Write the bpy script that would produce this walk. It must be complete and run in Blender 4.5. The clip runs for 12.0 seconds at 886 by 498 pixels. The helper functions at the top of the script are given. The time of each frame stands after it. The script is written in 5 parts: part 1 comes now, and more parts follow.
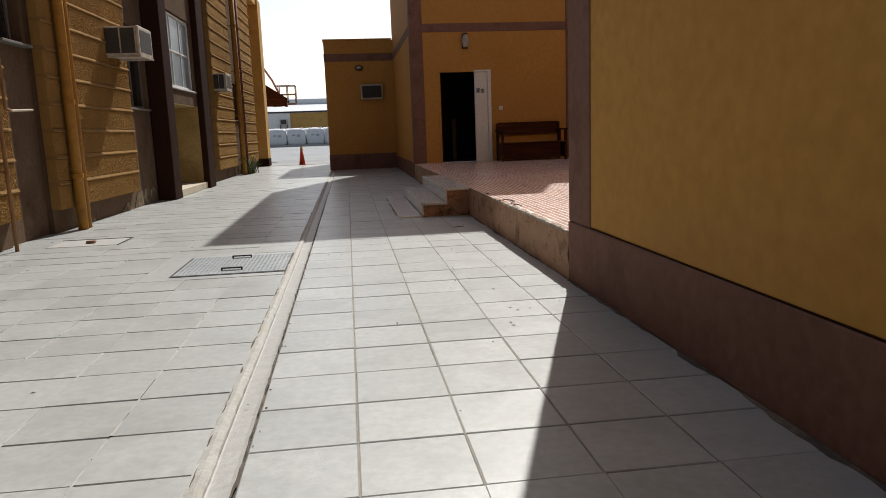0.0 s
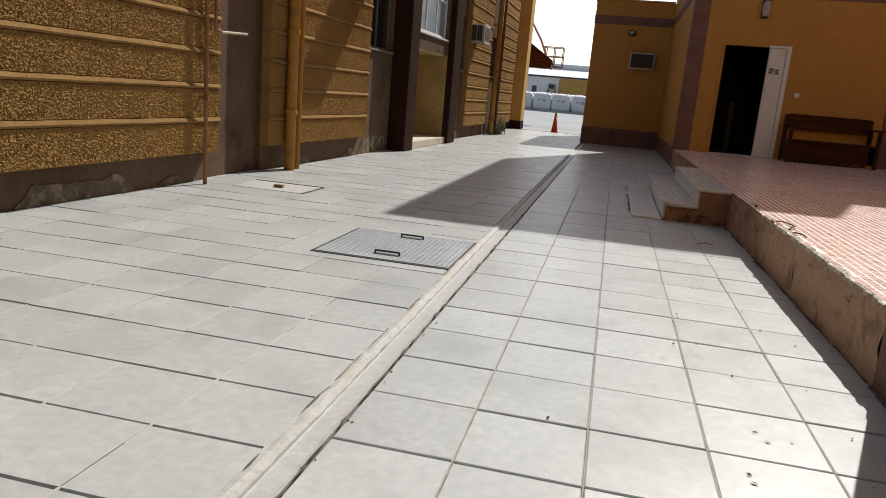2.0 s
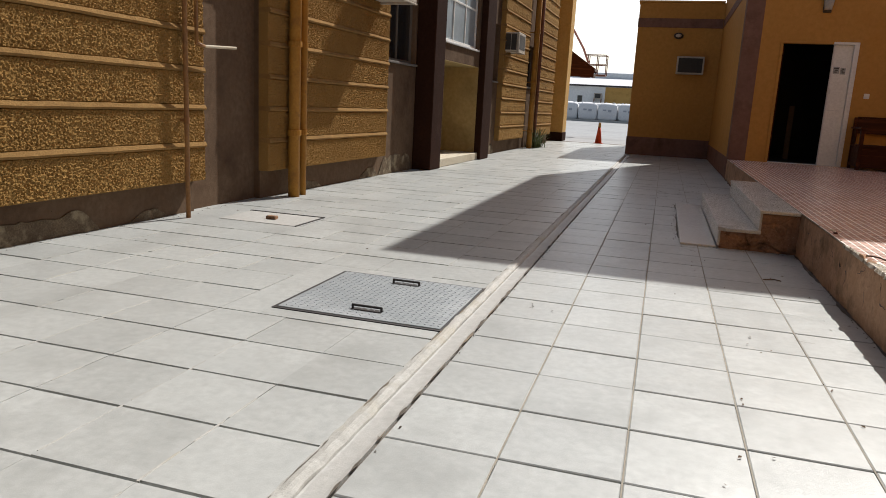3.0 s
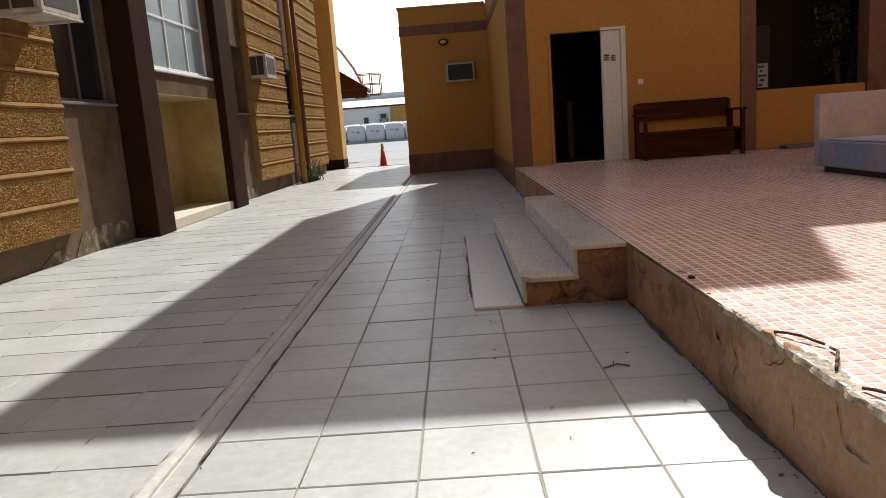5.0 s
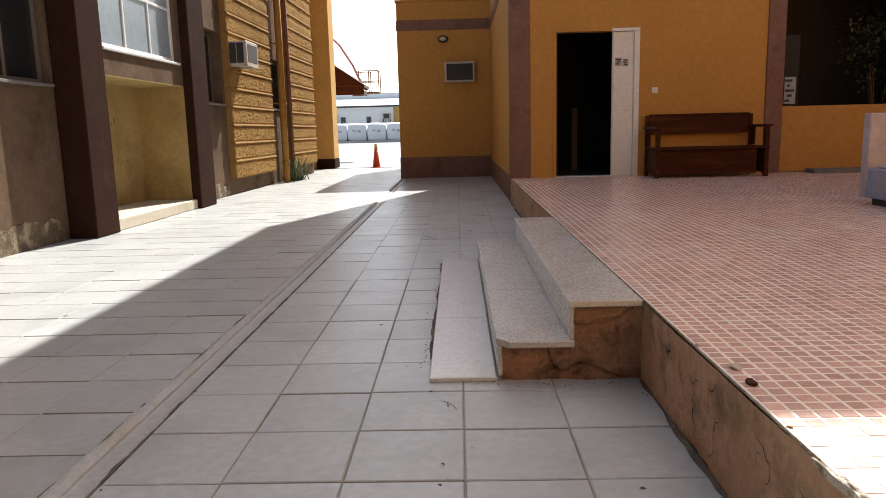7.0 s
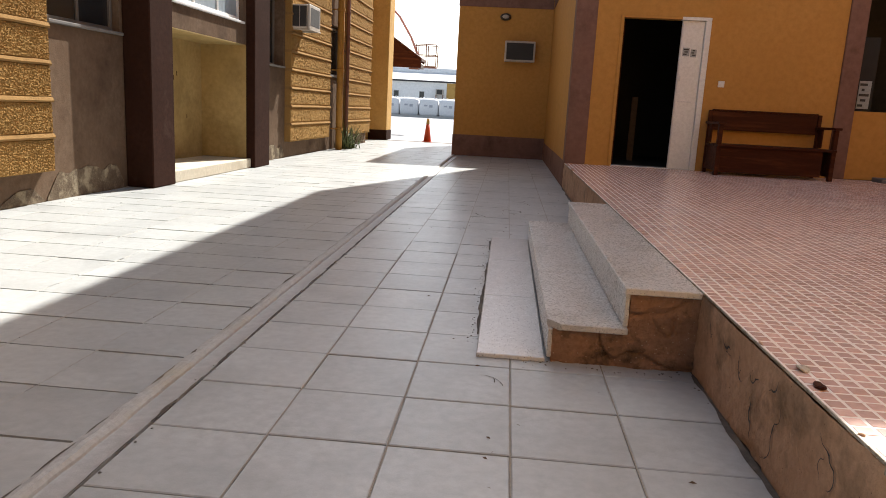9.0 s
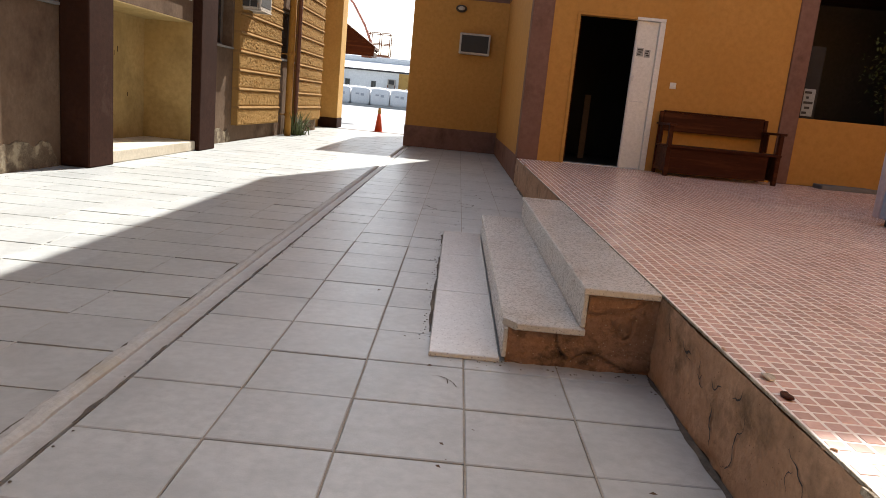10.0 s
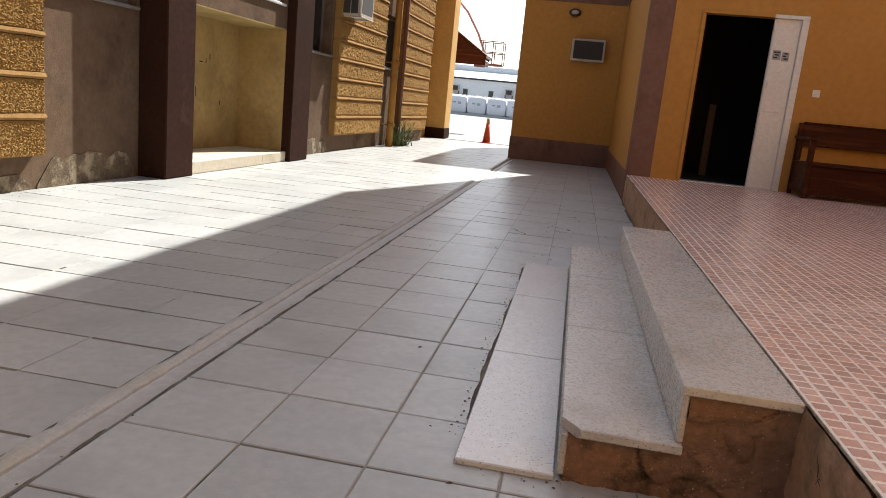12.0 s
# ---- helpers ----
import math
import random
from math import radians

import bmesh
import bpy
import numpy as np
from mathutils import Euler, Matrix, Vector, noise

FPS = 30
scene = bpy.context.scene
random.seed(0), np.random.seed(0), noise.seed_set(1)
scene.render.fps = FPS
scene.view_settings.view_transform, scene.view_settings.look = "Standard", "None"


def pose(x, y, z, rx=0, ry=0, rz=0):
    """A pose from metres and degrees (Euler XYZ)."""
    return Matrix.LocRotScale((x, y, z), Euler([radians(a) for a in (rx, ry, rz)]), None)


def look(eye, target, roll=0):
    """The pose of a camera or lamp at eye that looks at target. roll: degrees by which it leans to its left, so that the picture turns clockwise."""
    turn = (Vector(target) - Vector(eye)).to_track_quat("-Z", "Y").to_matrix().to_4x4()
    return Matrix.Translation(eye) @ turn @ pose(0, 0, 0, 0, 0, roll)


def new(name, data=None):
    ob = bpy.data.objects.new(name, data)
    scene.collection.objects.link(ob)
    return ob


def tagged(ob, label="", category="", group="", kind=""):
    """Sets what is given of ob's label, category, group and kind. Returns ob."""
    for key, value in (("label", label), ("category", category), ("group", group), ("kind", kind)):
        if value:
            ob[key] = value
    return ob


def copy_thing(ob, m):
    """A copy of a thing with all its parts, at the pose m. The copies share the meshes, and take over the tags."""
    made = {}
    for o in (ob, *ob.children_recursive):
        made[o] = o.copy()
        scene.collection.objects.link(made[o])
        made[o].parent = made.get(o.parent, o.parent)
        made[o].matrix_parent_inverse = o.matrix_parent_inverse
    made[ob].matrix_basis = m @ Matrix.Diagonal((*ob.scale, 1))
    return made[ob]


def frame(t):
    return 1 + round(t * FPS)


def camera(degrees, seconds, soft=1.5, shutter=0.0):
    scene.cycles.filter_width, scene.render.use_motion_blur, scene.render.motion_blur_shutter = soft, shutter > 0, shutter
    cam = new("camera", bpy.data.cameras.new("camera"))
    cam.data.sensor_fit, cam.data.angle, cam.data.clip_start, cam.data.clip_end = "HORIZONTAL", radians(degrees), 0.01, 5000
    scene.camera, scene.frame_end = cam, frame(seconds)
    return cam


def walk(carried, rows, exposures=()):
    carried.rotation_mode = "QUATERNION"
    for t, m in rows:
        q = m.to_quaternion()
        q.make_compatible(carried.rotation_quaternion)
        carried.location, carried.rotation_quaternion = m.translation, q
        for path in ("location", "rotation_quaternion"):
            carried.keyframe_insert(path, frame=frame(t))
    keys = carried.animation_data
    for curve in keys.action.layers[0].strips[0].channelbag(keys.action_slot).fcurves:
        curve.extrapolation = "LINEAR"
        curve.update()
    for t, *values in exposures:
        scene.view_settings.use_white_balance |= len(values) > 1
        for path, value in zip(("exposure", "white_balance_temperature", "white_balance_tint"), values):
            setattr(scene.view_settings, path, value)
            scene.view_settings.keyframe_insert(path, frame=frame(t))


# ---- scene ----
cam = camera(63.7, 12.0, 0.9)
PATH = [
    (0, (-0.070, -0.528, 1.135), (0.178, 1.429, 0.809), -2.1),
    (0.5, (-0.010, -0.168, 1.123), (0.054, 1.794, 0.740), 1.3),
    (1, (0.121, 0.232, 1.114), (-0.137, 2.181, 0.748), 2.1),
    (1.5, (0.199, 0.829, 1.130), (0.294, 2.795, 0.774), 1.1),
    (2, (0.259, 1.206, 1.117), (-0.161, 3.114, 0.69), 4.9),
    (2.5, (0.311, 1.794, 1.146), (-0.074, 3.719, 0.765), 2.1),
    (2.7, (0.310, 1.971, 1.138), (-0.239, 3.851, 0.731), 3.3),
    (4.3, (0.419, 3.917, 1.155), (0.075, 5.859, 0.822), -3.7),
    (4.5, (0.441, 4.12, 1.172), (0.255, 6.082, 0.834), -5.2),
    (5, (0.506, 4.646, 1.146), (0.455, 6.617, 0.809), -4.3),
    (5.5, (0.563, 5.054, 1.135), (0.444, 7.019, 0.781), -2.3),
    (6, (0.622, 5.451, 1.112), (0.484, 7.414, 0.755), -1.1),
    (6.5, (0.681, 5.711, 1.125), (0.471, 7.67, 0.777), -1.2),
    (6.7, (0.714, 5.822, 1.133), (0.624, 7.793, 0.806), -2.7),
    (8.3, (0.633, 5.933, 1.109), (0.594, 7.899, 0.739), 1.3),
    (8.5, (0.621, 5.921, 1.089), (0.503, 7.88, 0.702), 3.4),
    (9, (0.632, 5.899, 1.094), (0.475, 7.855, 0.707), 3.0),
    (9.5, (0.632, 5.929, 1.099), (0.529, 7.888, 0.709), 2.6),
    (10, (0.592, 6.041, 1.071), (0.584, 8.001, 0.673), 5.5),
    (10.5, (0.631, 6.247, 1.087), (0.78, 8.204, 0.699), 4.5),
    (11, (0.671, 6.464, 1.067), (0.617, 8.421, 0.658), 7.3),
    (11.5, (0.758, 6.731, 1.084), (0.478, 8.665, 0.659), 5.6),
    (12, (0.804, 6.956, 1.087), (0.477, 8.888, 0.686), 5.6),
]
EXPOSURES = [(0, -0.07), (0.5, 0.18), (1.0, 0.07), (1.5, 0.2), (2.0, 0.05), (2.5, 0.1), (3.5, 0.12), (4.5, 0.26), (5.5, 0.6), (6.0, 0.86), (6.5, 1.0), (8.5, 1.07), (10.5, 1.16), (12, 1.07)]
walk(cam, [(t, look(eye, target, roll)) for t, eye, target, roll in PATH], EXPOSURES)

# ---- world, sun ----
SUN_TO = Vector((0.33, 0.90, 1.0)).normalized()      # towards the sun
sun = new("sun", bpy.data.lights.new("sun", "SUN"))
sun.data.energy, sun.data.angle, sun.data.color = 5.0, radians(0.45), (1.0, 0.965, 0.91)
sun.matrix_world = look(SUN_TO * 60, (0, 0, 0))
world = bpy.data.worlds.new("sky")
scene.world = world
world.use_nodes = True
wn = world.node_tree
sky = wn.nodes.new("ShaderNodeTexSky")
sky.sky_type, sky.sun_disc = "NISHITA", False
sky.sun_elevation = math.asin(SUN_TO.z)
sky.sun_rotation = math.atan2(SUN_TO.x, SUN_TO.y)
sky.air_density, sky.dust_density, sky.ozone_density = 1.0, 2.5, 1.0
wn.nodes["Background"].inputs["Strength"].default_value = 0.090
# desert haze: the sky is pale all over and brightens evenly towards the horizon
pale = wn.nodes.new("ShaderNodeHueSaturation")
pale.inputs["Saturation"].default_value = 0.74
wn.links.new(sky.outputs[0], pale.inputs["Color"])
where, split, haze = wn.nodes.new("ShaderNodeTexCoord"), wn.nodes.new("ShaderNodeSeparateXYZ"), wn.nodes.new("ShaderNodeMapRange")
wn.links.new(where.outputs["Generated"], split.inputs[0])
wn.links.new(split.outputs["Z"], haze.inputs["Value"])
haze.inputs["From Max"].default_value, haze.inputs["To Min"].default_value, haze.inputs["To Max"].default_value = 0.3, 2.2, 1.0
wn.links.new(haze.outputs[0], pale.inputs["Value"])
wn.links.new(pale.outputs[0], wn.nodes["Background"].inputs[0])


# ---- materials ----
def mat(name, col, col2=None, scale=6.0, rough=0.8, bump=0.25, bscale=70.0, stain=None, stain_scale=1.2,
        stain_from=0.52, stain_to=0.72, metal=0.0, vary=0.0, stretch=(1, 1, 1), spec=0.35, bdist=0.01, speck=None, speck_scale=220.0, speck_size=0.28):
    """A surface: two colours mixed by grain noise, patches of stain with their own shape, specks, relief."""
    m = bpy.data.materials.new(name)
    m.use_nodes = True
    n, l = m.node_tree.nodes, m.node_tree.links
    p = n["Principled BSDF"]
    p.inputs["Roughness"].default_value, p.inputs["Metallic"].default_value = rough, metal
    p.inputs["Specular IOR Level"].default_value = spec
    geo = n.new("ShaderNodeNewGeometry")
    mp = n.new("ShaderNodeMapping")
    mp.inputs["Scale"].default_value = stretch
    l.new(geo.outputs["Position"], mp.inputs[0])
    vec = mp.outputs[0]

    def noise_at(s, detail=4.0, r=0.6):
        t = n.new("ShaderNodeTexNoise")
        t.inputs["Scale"].default_value, t.inputs["Detail"].default_value, t.inputs["Roughness"].default_value = s, detail, r
        l.new(vec, t.inputs["Vector"])
        return t.outputs["Fac"]

    def ramp(fac, a, b):
        r = n.new("ShaderNodeMapRange")
        r.inputs["From Min"].default_value, r.inputs["From Max"].default_value = a, b
        l.new(fac, r.inputs["Value"])
        return r.outputs[0]

    def mix(fac, a, b, mode="MIX"):
        x = n.new("ShaderNodeMix")
        x.data_type, x.blend_type = "RGBA", mode
        for v, k in ((fac, 0), (a, 6), (b, 7)):
            if isinstance(v, (int, float)):
                x.inputs[k].default_value = v
            elif isinstance(v, tuple):
                x.inputs[k].default_value = (*v, 1)
            else:
                l.new(v, x.inputs[k])
        return x.outputs[2]

    c2 = col2 or tuple(v * 0.8 for v in col)
    out = mix(ramp(noise_at(scale), 0.3, 0.7), col, c2)
    out = mix(ramp(noise_at(scale * 9, 3), 0.35, 0.75), out, tuple(v * 0.88 for v in c2))
    if stain:
        out = mix(ramp(noise_at(stain_scale, 6, 0.65), stain_from, stain_to), out, stain)
    if speck:
        v = n.new("ShaderNodeTexVoronoi")
        v.inputs["Scale"].default_value = speck_scale
        l.new(vec, v.inputs["Vector"])
        out = mix(ramp(v.outputs["Distance"], speck_size, speck_size * 0.6), out, speck)
    if vary:
        info = n.new("ShaderNodeObjectInfo")
        isl = n.new("ShaderNodeNewGeometry")
        add = n.new("ShaderNodeMath")
        add.operation = "ADD"
        l.new(info.outputs["Random"], add.inputs[0])
        l.new(isl.outputs["Random Per Island"], add.inputs[1])
        fr = n.new("ShaderNodeMath")
        fr.operation = "FRACT"
        l.new(add.outputs[0], fr.inputs[0])
        hsv = n.new("ShaderNodeHueSaturation")
        mr = n.new("ShaderNodeMapRange")
        mr.inputs["To Min"].default_value, mr.inputs["To Max"].default_value = 1 - vary, 1 + vary
        l.new(fr.outputs[0], mr.inputs["Value"])
        l.new(mr.outputs[0], hsv.inputs["Value"])
        l.new(out, hsv.inputs["Color"])
        out = hsv.outputs[0]
    l.new(out, p.inputs["Base Color"])
    if bump:
        b = n.new("ShaderNodeBump")
        b.inputs["Strength"].default_value, b.inputs["Distance"].default_value = bump, bdist
        l.new(noise_at(bscale, 5, 0.7), b.inputs["Height"])
        l.new(b.outputs[0], p.inputs["Normal"])
        rr = n.new("ShaderNodeMapRange")
        rr.inputs["To Min"].default_value, rr.inputs["To Max"].default_value = max(rough - 0.1, 0.03), min(rough + 0.1, 1)
        l.new(noise_at(scale * 2.3), rr.inputs["Value"])
        l.new(rr.outputs[0], p.inputs["Roughness"])
    return m


M_TILE = mat("grey concrete paving", (0.475, 0.488, 0.475), (0.415, 0.428, 0.418), 2.4, 0.34, 0.14, 160, stain=(0.30, 0.308, 0.298), stain_scale=1.6, stain_from=0.5, stain_to=0.8, vary=0.07, spec=0.5, speck=(0.38, 0.37, 0.35), speck_scale=45, speck_size=0.05)
M_BED = mat("dusty mortar bed", (0.15, 0.13, 0.11), (0.09, 0.075, 0.06), 5, 0.95, 0.4, 120, stain=(0.26, 0.21, 0.15), stain_scale=2.2)
M_SAND = mat("joint sand", (0.42, 0.385, 0.325), (0.30, 0.27, 0.22), 9, 0.95, 0.4, 150)
M_KERB = mat("pale cream kerb", (0.60, 0.54, 0.43), (0.53, 0.47, 0.36), 3, 0.8, 0.3, 70, stain=(0.40, 0.34, 0.25), stain_scale=2.5)
M_DULLFRAME = mat("dull dark frame", (0.16, 0.14, 0.12), (0.12, 0.105, 0.09), 6, 0.6, 0.1, 60)
M_GUTTER = mat("cement channel", (0.49, 0.485, 0.465), (0.43, 0.425, 0.405), 3, 0.5, 0.2, 110, stain=(0.37, 0.36, 0.34), stain_scale=1.6, stain_from=0.52, stain_to=0.8)
M_RIDGE = mat("pale smeared cement", (0.50, 0.495, 0.47), (0.44, 0.43, 0.40), 5, 0.7, 0.4, 90, stain=(0.40, 0.36, 0.27), stain_scale=2.2, stain_from=0.55, stain_to=0.75)
M_ROAD = mat("pale dusty asphalt", (0.36, 0.37, 0.38), (0.29, 0.30, 0.31), 0.6, 0.9, 0.2, 60, stain=(0.23, 0.23, 0.23), stain_scale=0.2)
M_OCHRE = mat("ochre wall paint", (0.52, 0.265, 0.07), (0.48, 0.24, 0.06), 1.3, 0.75, 0.12, 130, stain=(0.42, 0.19, 0.035), stain_scale=0.7, stain_from=0.58, stain_to=0.85, spec=0.15)
M_OCHRE_NEAR = mat("yellow ochre wall paint", (0.56, 0.31, 0.075), (0.52, 0.28, 0.065), 1.1, 0.7, 0.14, 110, stain=(0.44, 0.23, 0.05), stain_scale=0.8, stain_from=0.58, stain_to=0.85, spec=0.15)
M_MAUVE = mat("brown trim paint", (0.235, 0.13, 0.10), (0.20, 0.108, 0.08), 1.6, 0.75, 0.2, 90, stain=(0.115, 0.063, 0.046), stain_scale=1.9, stain_from=0.52, stain_to=0.74, spec=0.12)
M_DARKBROWN = mat("dark brown plaster", (0.042, 0.019, 0.0125), (0.030, 0.0135, 0.009), 2.2, 0.85, 0.25, 80, stain=(0.065, 0.040, 0.031), stain_scale=2.0, stain_from=0.62, stain_to=0.8, spec=0.04)
M_GREYPLASTER = mat("grey brown plaster", (0.165, 0.116, 0.08), (0.13, 0.087, 0.058), 2.0, 0.9, 0.4, 60, stain=(0.075, 0.048, 0.033), stain_scale=1.6, stain_from=0.52, stain_to=0.75, spec=0.03, speck=(0.05, 0.035, 0.025), speck_scale=14, speck_size=0.06)
M_PEELING = mat("peeling damp plaster", (0.21, 0.165, 0.11), (0.10, 0.072, 0.05), 9, 0.95, 1.0, 40, stain=(0.30, 0.25, 0.17), stain_scale=6, stain_from=0.5, stain_to=0.64, speck=(0.42, 0.37, 0.29), speck_scale=60, speck_size=0.10, spec=0.1)
M_ROUGHCAST = mat("ochre roughcast", (0.375, 0.225, 0.08), (0.31, 0.178, 0.058), 60, 0.95, 0.9, 140, stain=(0.23, 0.13, 0.044), stain_scale=1.0, stain_from=0.5, stain_to=0.8, bdist=0.012, speck=(0.42, 0.275, 0.115), speck_scale=130, speck_size=0.25, spec=0.05)
M_RIB = mat("smooth ochre render", (0.34, 0.205, 0.08), (0.26, 0.152, 0.058), 9, 0.9, 0.9, 60, stain=(0.20, 0.115, 0.045), stain_scale=2, spec=0.06)
M_CREAM = mat("cream wall", (0.44, 0.325, 0.145), (0.36, 0.26, 0.11), 1.5, 0.8, 0.2, 60, stain=(0.22, 0.155, 0.06), stain_scale=1.3, stain_from=0.48, stain_to=0.75, spec=0.15)
M_YELLOWWALL = mat("smooth yellow render", (0.55, 0.34, 0.11), (0.49, 0.29, 0.09), 2.0, 0.8, 0.2, 80, stain=(0.37, 0.21, 0.06), stain_scale=1.2, spec=0.15)
M_PIPE = mat("yellow painted pipe", (0.40, 0.20, 0.036), (0.33, 0.155, 0.027), 4, 0.6, 0.15, 60, stain=(0.20, 0.095, 0.025), stain_scale=5, spec=0.2)
M_THINPIPE = mat("ochre brown painted pipe", (0.30, 0.155, 0.05), (0.22, 0.10, 0.035), 5, 0.6, 0.2, 60, stain=(0.14, 0.065, 0.03), stain_scale=4)
M_BROWNPIPE = mat("brown painted pipe", (0.20, 0.085, 0.05), (0.16, 0.065, 0.04), 5, 0.6, 0.2, 60)
M_WHITE = mat("white gloss paint", (0.78, 0.77, 0.74), (0.72, 0.71, 0.68), 3, 0.45, 0.06, 60, stain=(0.55, 0.52, 0.47), stain_scale=2.5, stain_from=0.62, stain_to=0.85)
M_ALU = mat("pale window frame", (0.70, 0.70, 0.69), (0.6, 0.6, 0.6), 5, 0.5, 0.08, 60)
M_ACBODY = mat("aged cream plastic", (0.55, 0.50, 0.43), (0.45, 0.40, 0.34), 5, 0.6, 0.15, 60, stain=(0.30, 0.25, 0.20), stain_scale=5, spec=0.2)
M_GRILLE = mat("dark grille", (0.035, 0.035, 0.033), (0.06, 0.055, 0.05), 40, 0.7, 0.3, 200)
# near black: carries the unlit look of the door room; also colours the notice board
M_DARK = mat("near black for room shade and board", (0.02, 0.018, 0.016), (0.03, 0.026, 0.022), 3, 0.8, 0.1, 60)
M_MARBLE = mat("speckled stone slab", (0.80, 0.79, 0.77), (0.64, 0.63, 0.61), 34, 0.24, 0.10, 160, stain=(0.52, 0.50, 0.47), stain_scale=2.2, stain_from=0.56, stain_to=0.85, speck=(0.30, 0.29, 0.28), speck_scale=70, speck_size=0.24, spec=0.6)
M_TREAD = mat("worn speckled tread", (0.68, 0.66, 0.62), (0.51, 0.49, 0.455), 38, 0.28, 0.12, 160, stain=(0.36, 0.33, 0.285), stain_scale=3.0, stain_from=0.50, stain_to=0.76, speck=(0.27, 0.255, 0.235), speck_scale=75, speck_size=0.25, spec=0.6)
M_PLATSIDE = mat("cracked brown render", (0.61, 0.395, 0.265), (0.49, 0.31, 0.20), 4.0, 0.9, 0.7, 55, stain=(0.22, 0.15, 0.095), stain_scale=5.0, stain_from=0.51, stain_to=0.72, bdist=0.02, spec=0.15, speck=(0.16, 0.10, 0.06), speck_scale=38, speck_size=0.09)
M_MORTAR = mat("crumbling pale mortar", (0.62, 0.57, 0.48), (0.46, 0.41, 0.33), 18, 0.95, 0.9, 70, stain=(0.24, 0.19, 0.13), stain_scale=16, stain_from=0.5, stain_to=0.62)
M_BARK = mat("rusty dark bar", (0.055, 0.035, 0.025), (0.09, 0.05, 0.03), 20, 0.8, 0.3, 90)
M_RUBBLE = mat("rough red brown render", (0.47, 0.28, 0.18), (0.33, 0.19, 0.115), 4, 0.95, 0.8, 60, stain=(0.095, 0.065, 0.04), stain_scale=6.5, stain_from=0.5, stain_to=0.66, bdist=0.03, speck=(0.55, 0.45, 0.34), speck_scale=45, speck_size=0.14, spec=0.1)
M_MOSAIC = mat("terracotta mosaic tile", (0.77, 0.535, 0.46), (0.66, 0.425, 0.36), 5, 0.23, 0.08, 120, stain=(0.80, 0.64, 0.57), stain_scale=1.2, stain_from=0.48, stain_to=0.85, vary=0.2, spec=1.0)
M_GROUT = mat("pale pink grout", (0.90, 0.83, 0.765), (0.84, 0.76, 0.69), 5, 0.4, 0.1, 120, stain=(0.74, 0.63, 0.55), stain_scale=1.5)
M_WOOD = mat("dark varnished wood", (0.075, 0.020, 0.009), (0.045, 0.012, 0.006), 5, 0.45, 0.2, 40, stain=(0.13, 0.04, 0.016), stain_scale=3, stretch=(0.25, 3, 3), spec=0.08)
M_STEEL = mat("galvanised plate", (0.33, 0.355, 0.37), (0.27, 0.295, 0.31), 7, 0.5, 0.2, 90, stain=(0.40, 0.42, 0.435), stain_scale=2.0, metal=0.2)
M_BLACK = mat("black metal", (0.03, 0.03, 0.03), (0.045, 0.04, 0.04), 10, 0.55, 0.15, 90)
M_ORANGE = mat("orange cone plastic", (0.62, 0.085, 0.022), (0.55, 0.07, 0.018), 4, 0.5, 0.05, 60)
M_BAG = mat("white woven sack", (0.74, 0.75, 0.76), (0.66, 0.67, 0.69), 1.2, 0.8, 0.3, 14, bdist=0.05)
M_BAGMARK = mat("grey sack print", (0.33, 0.35, 0.40), (0.40, 0.42, 0.46), 8, 0.85, 0.1, 30)
M_SHED = mat("white sheet wall", (0.84, 0.84, 0.83), (0.79, 0.79, 0.78), 0.4, 0.7, 0.1, 10)
M_ROOFGREY = mat("pale sheet roof", (0.72, 0.74, 0.76), (0.66, 0.68, 0.70), 0.3, 0.6, 0.1, 10)
M_LEAF = mat("dusty green leaf", (0.13, 0.14, 0.05), (0.075, 0.095, 0.028), 14, 0.6, 0.1, 60, vary=0.25)
M_DRYLEAF = mat("dry brown leaf", (0.16, 0.10, 0.055), (0.10, 0.06, 0.035), 20, 0.8, 0.2, 60)
M_BLUE = mat("pale blue paint", (0.29, 0.38, 0.52), (0.25, 0.33, 0.46), 2.2, 0.7, 0.15, 60, stain=(0.47, 0.36, 0.42), stain_scale=1.7, stain_from=0.56, stain_to=0.7)
M_PINK = mat("washed pink paint", (0.47, 0.40, 0.46), (0.42, 0.37, 0.42), 2.0, 0.7, 0.15, 60, stain=(0.55, 0.53, 0.50), stain_scale=1.6, stain_from=0.48, stain_to=0.65)
M_LAMP = mat("bronze lamp body", (0.09, 0.075, 0.06), (0.06, 0.05, 0.04), 12, 0.5, 0.1, 60, metal=0.4)
M_RUSTRED = mat("faded red paint", (0.50, 0.24, 0.21), (0.43, 0.20, 0.17), 5, 0.6, 0.1, 60)
M_PAPER = mat("pale printed paper", (0.40, 0.42, 0.42), (0.32, 0.34, 0.34), 6, 0.8, 0.02, 60)
# darker than the interior grey: the porch's shade is mixed into the colour
M_PORCH = mat("grey porch plaster darkened for shade", (0.10, 0.088, 0.075), (0.08, 0.07, 0.06), 1.5, 0.9, 0.15, 60, spec=0.05)
M_GREYWALL = mat("grey interior wall", (0.20, 0.19, 0.18), (0.17, 0.16, 0.15), 1.5, 0.85, 0.1, 60, spec=0.1)


def glass_mat(name, col, rough, spec=0.6):
    m = mat(name, col, tuple(v * 0.85 for v in col), 1.4, rough, 0.02, 8, spec=spec)
    return m


M_PANE_DARK = glass_mat("dark window glass", (0.022, 0.024, 0.026), 0.12, 0.7)
M_PANE_FROST = glass_mat("frosted window glass", (0.30, 0.36, 0.40), 0.35, 0.6)


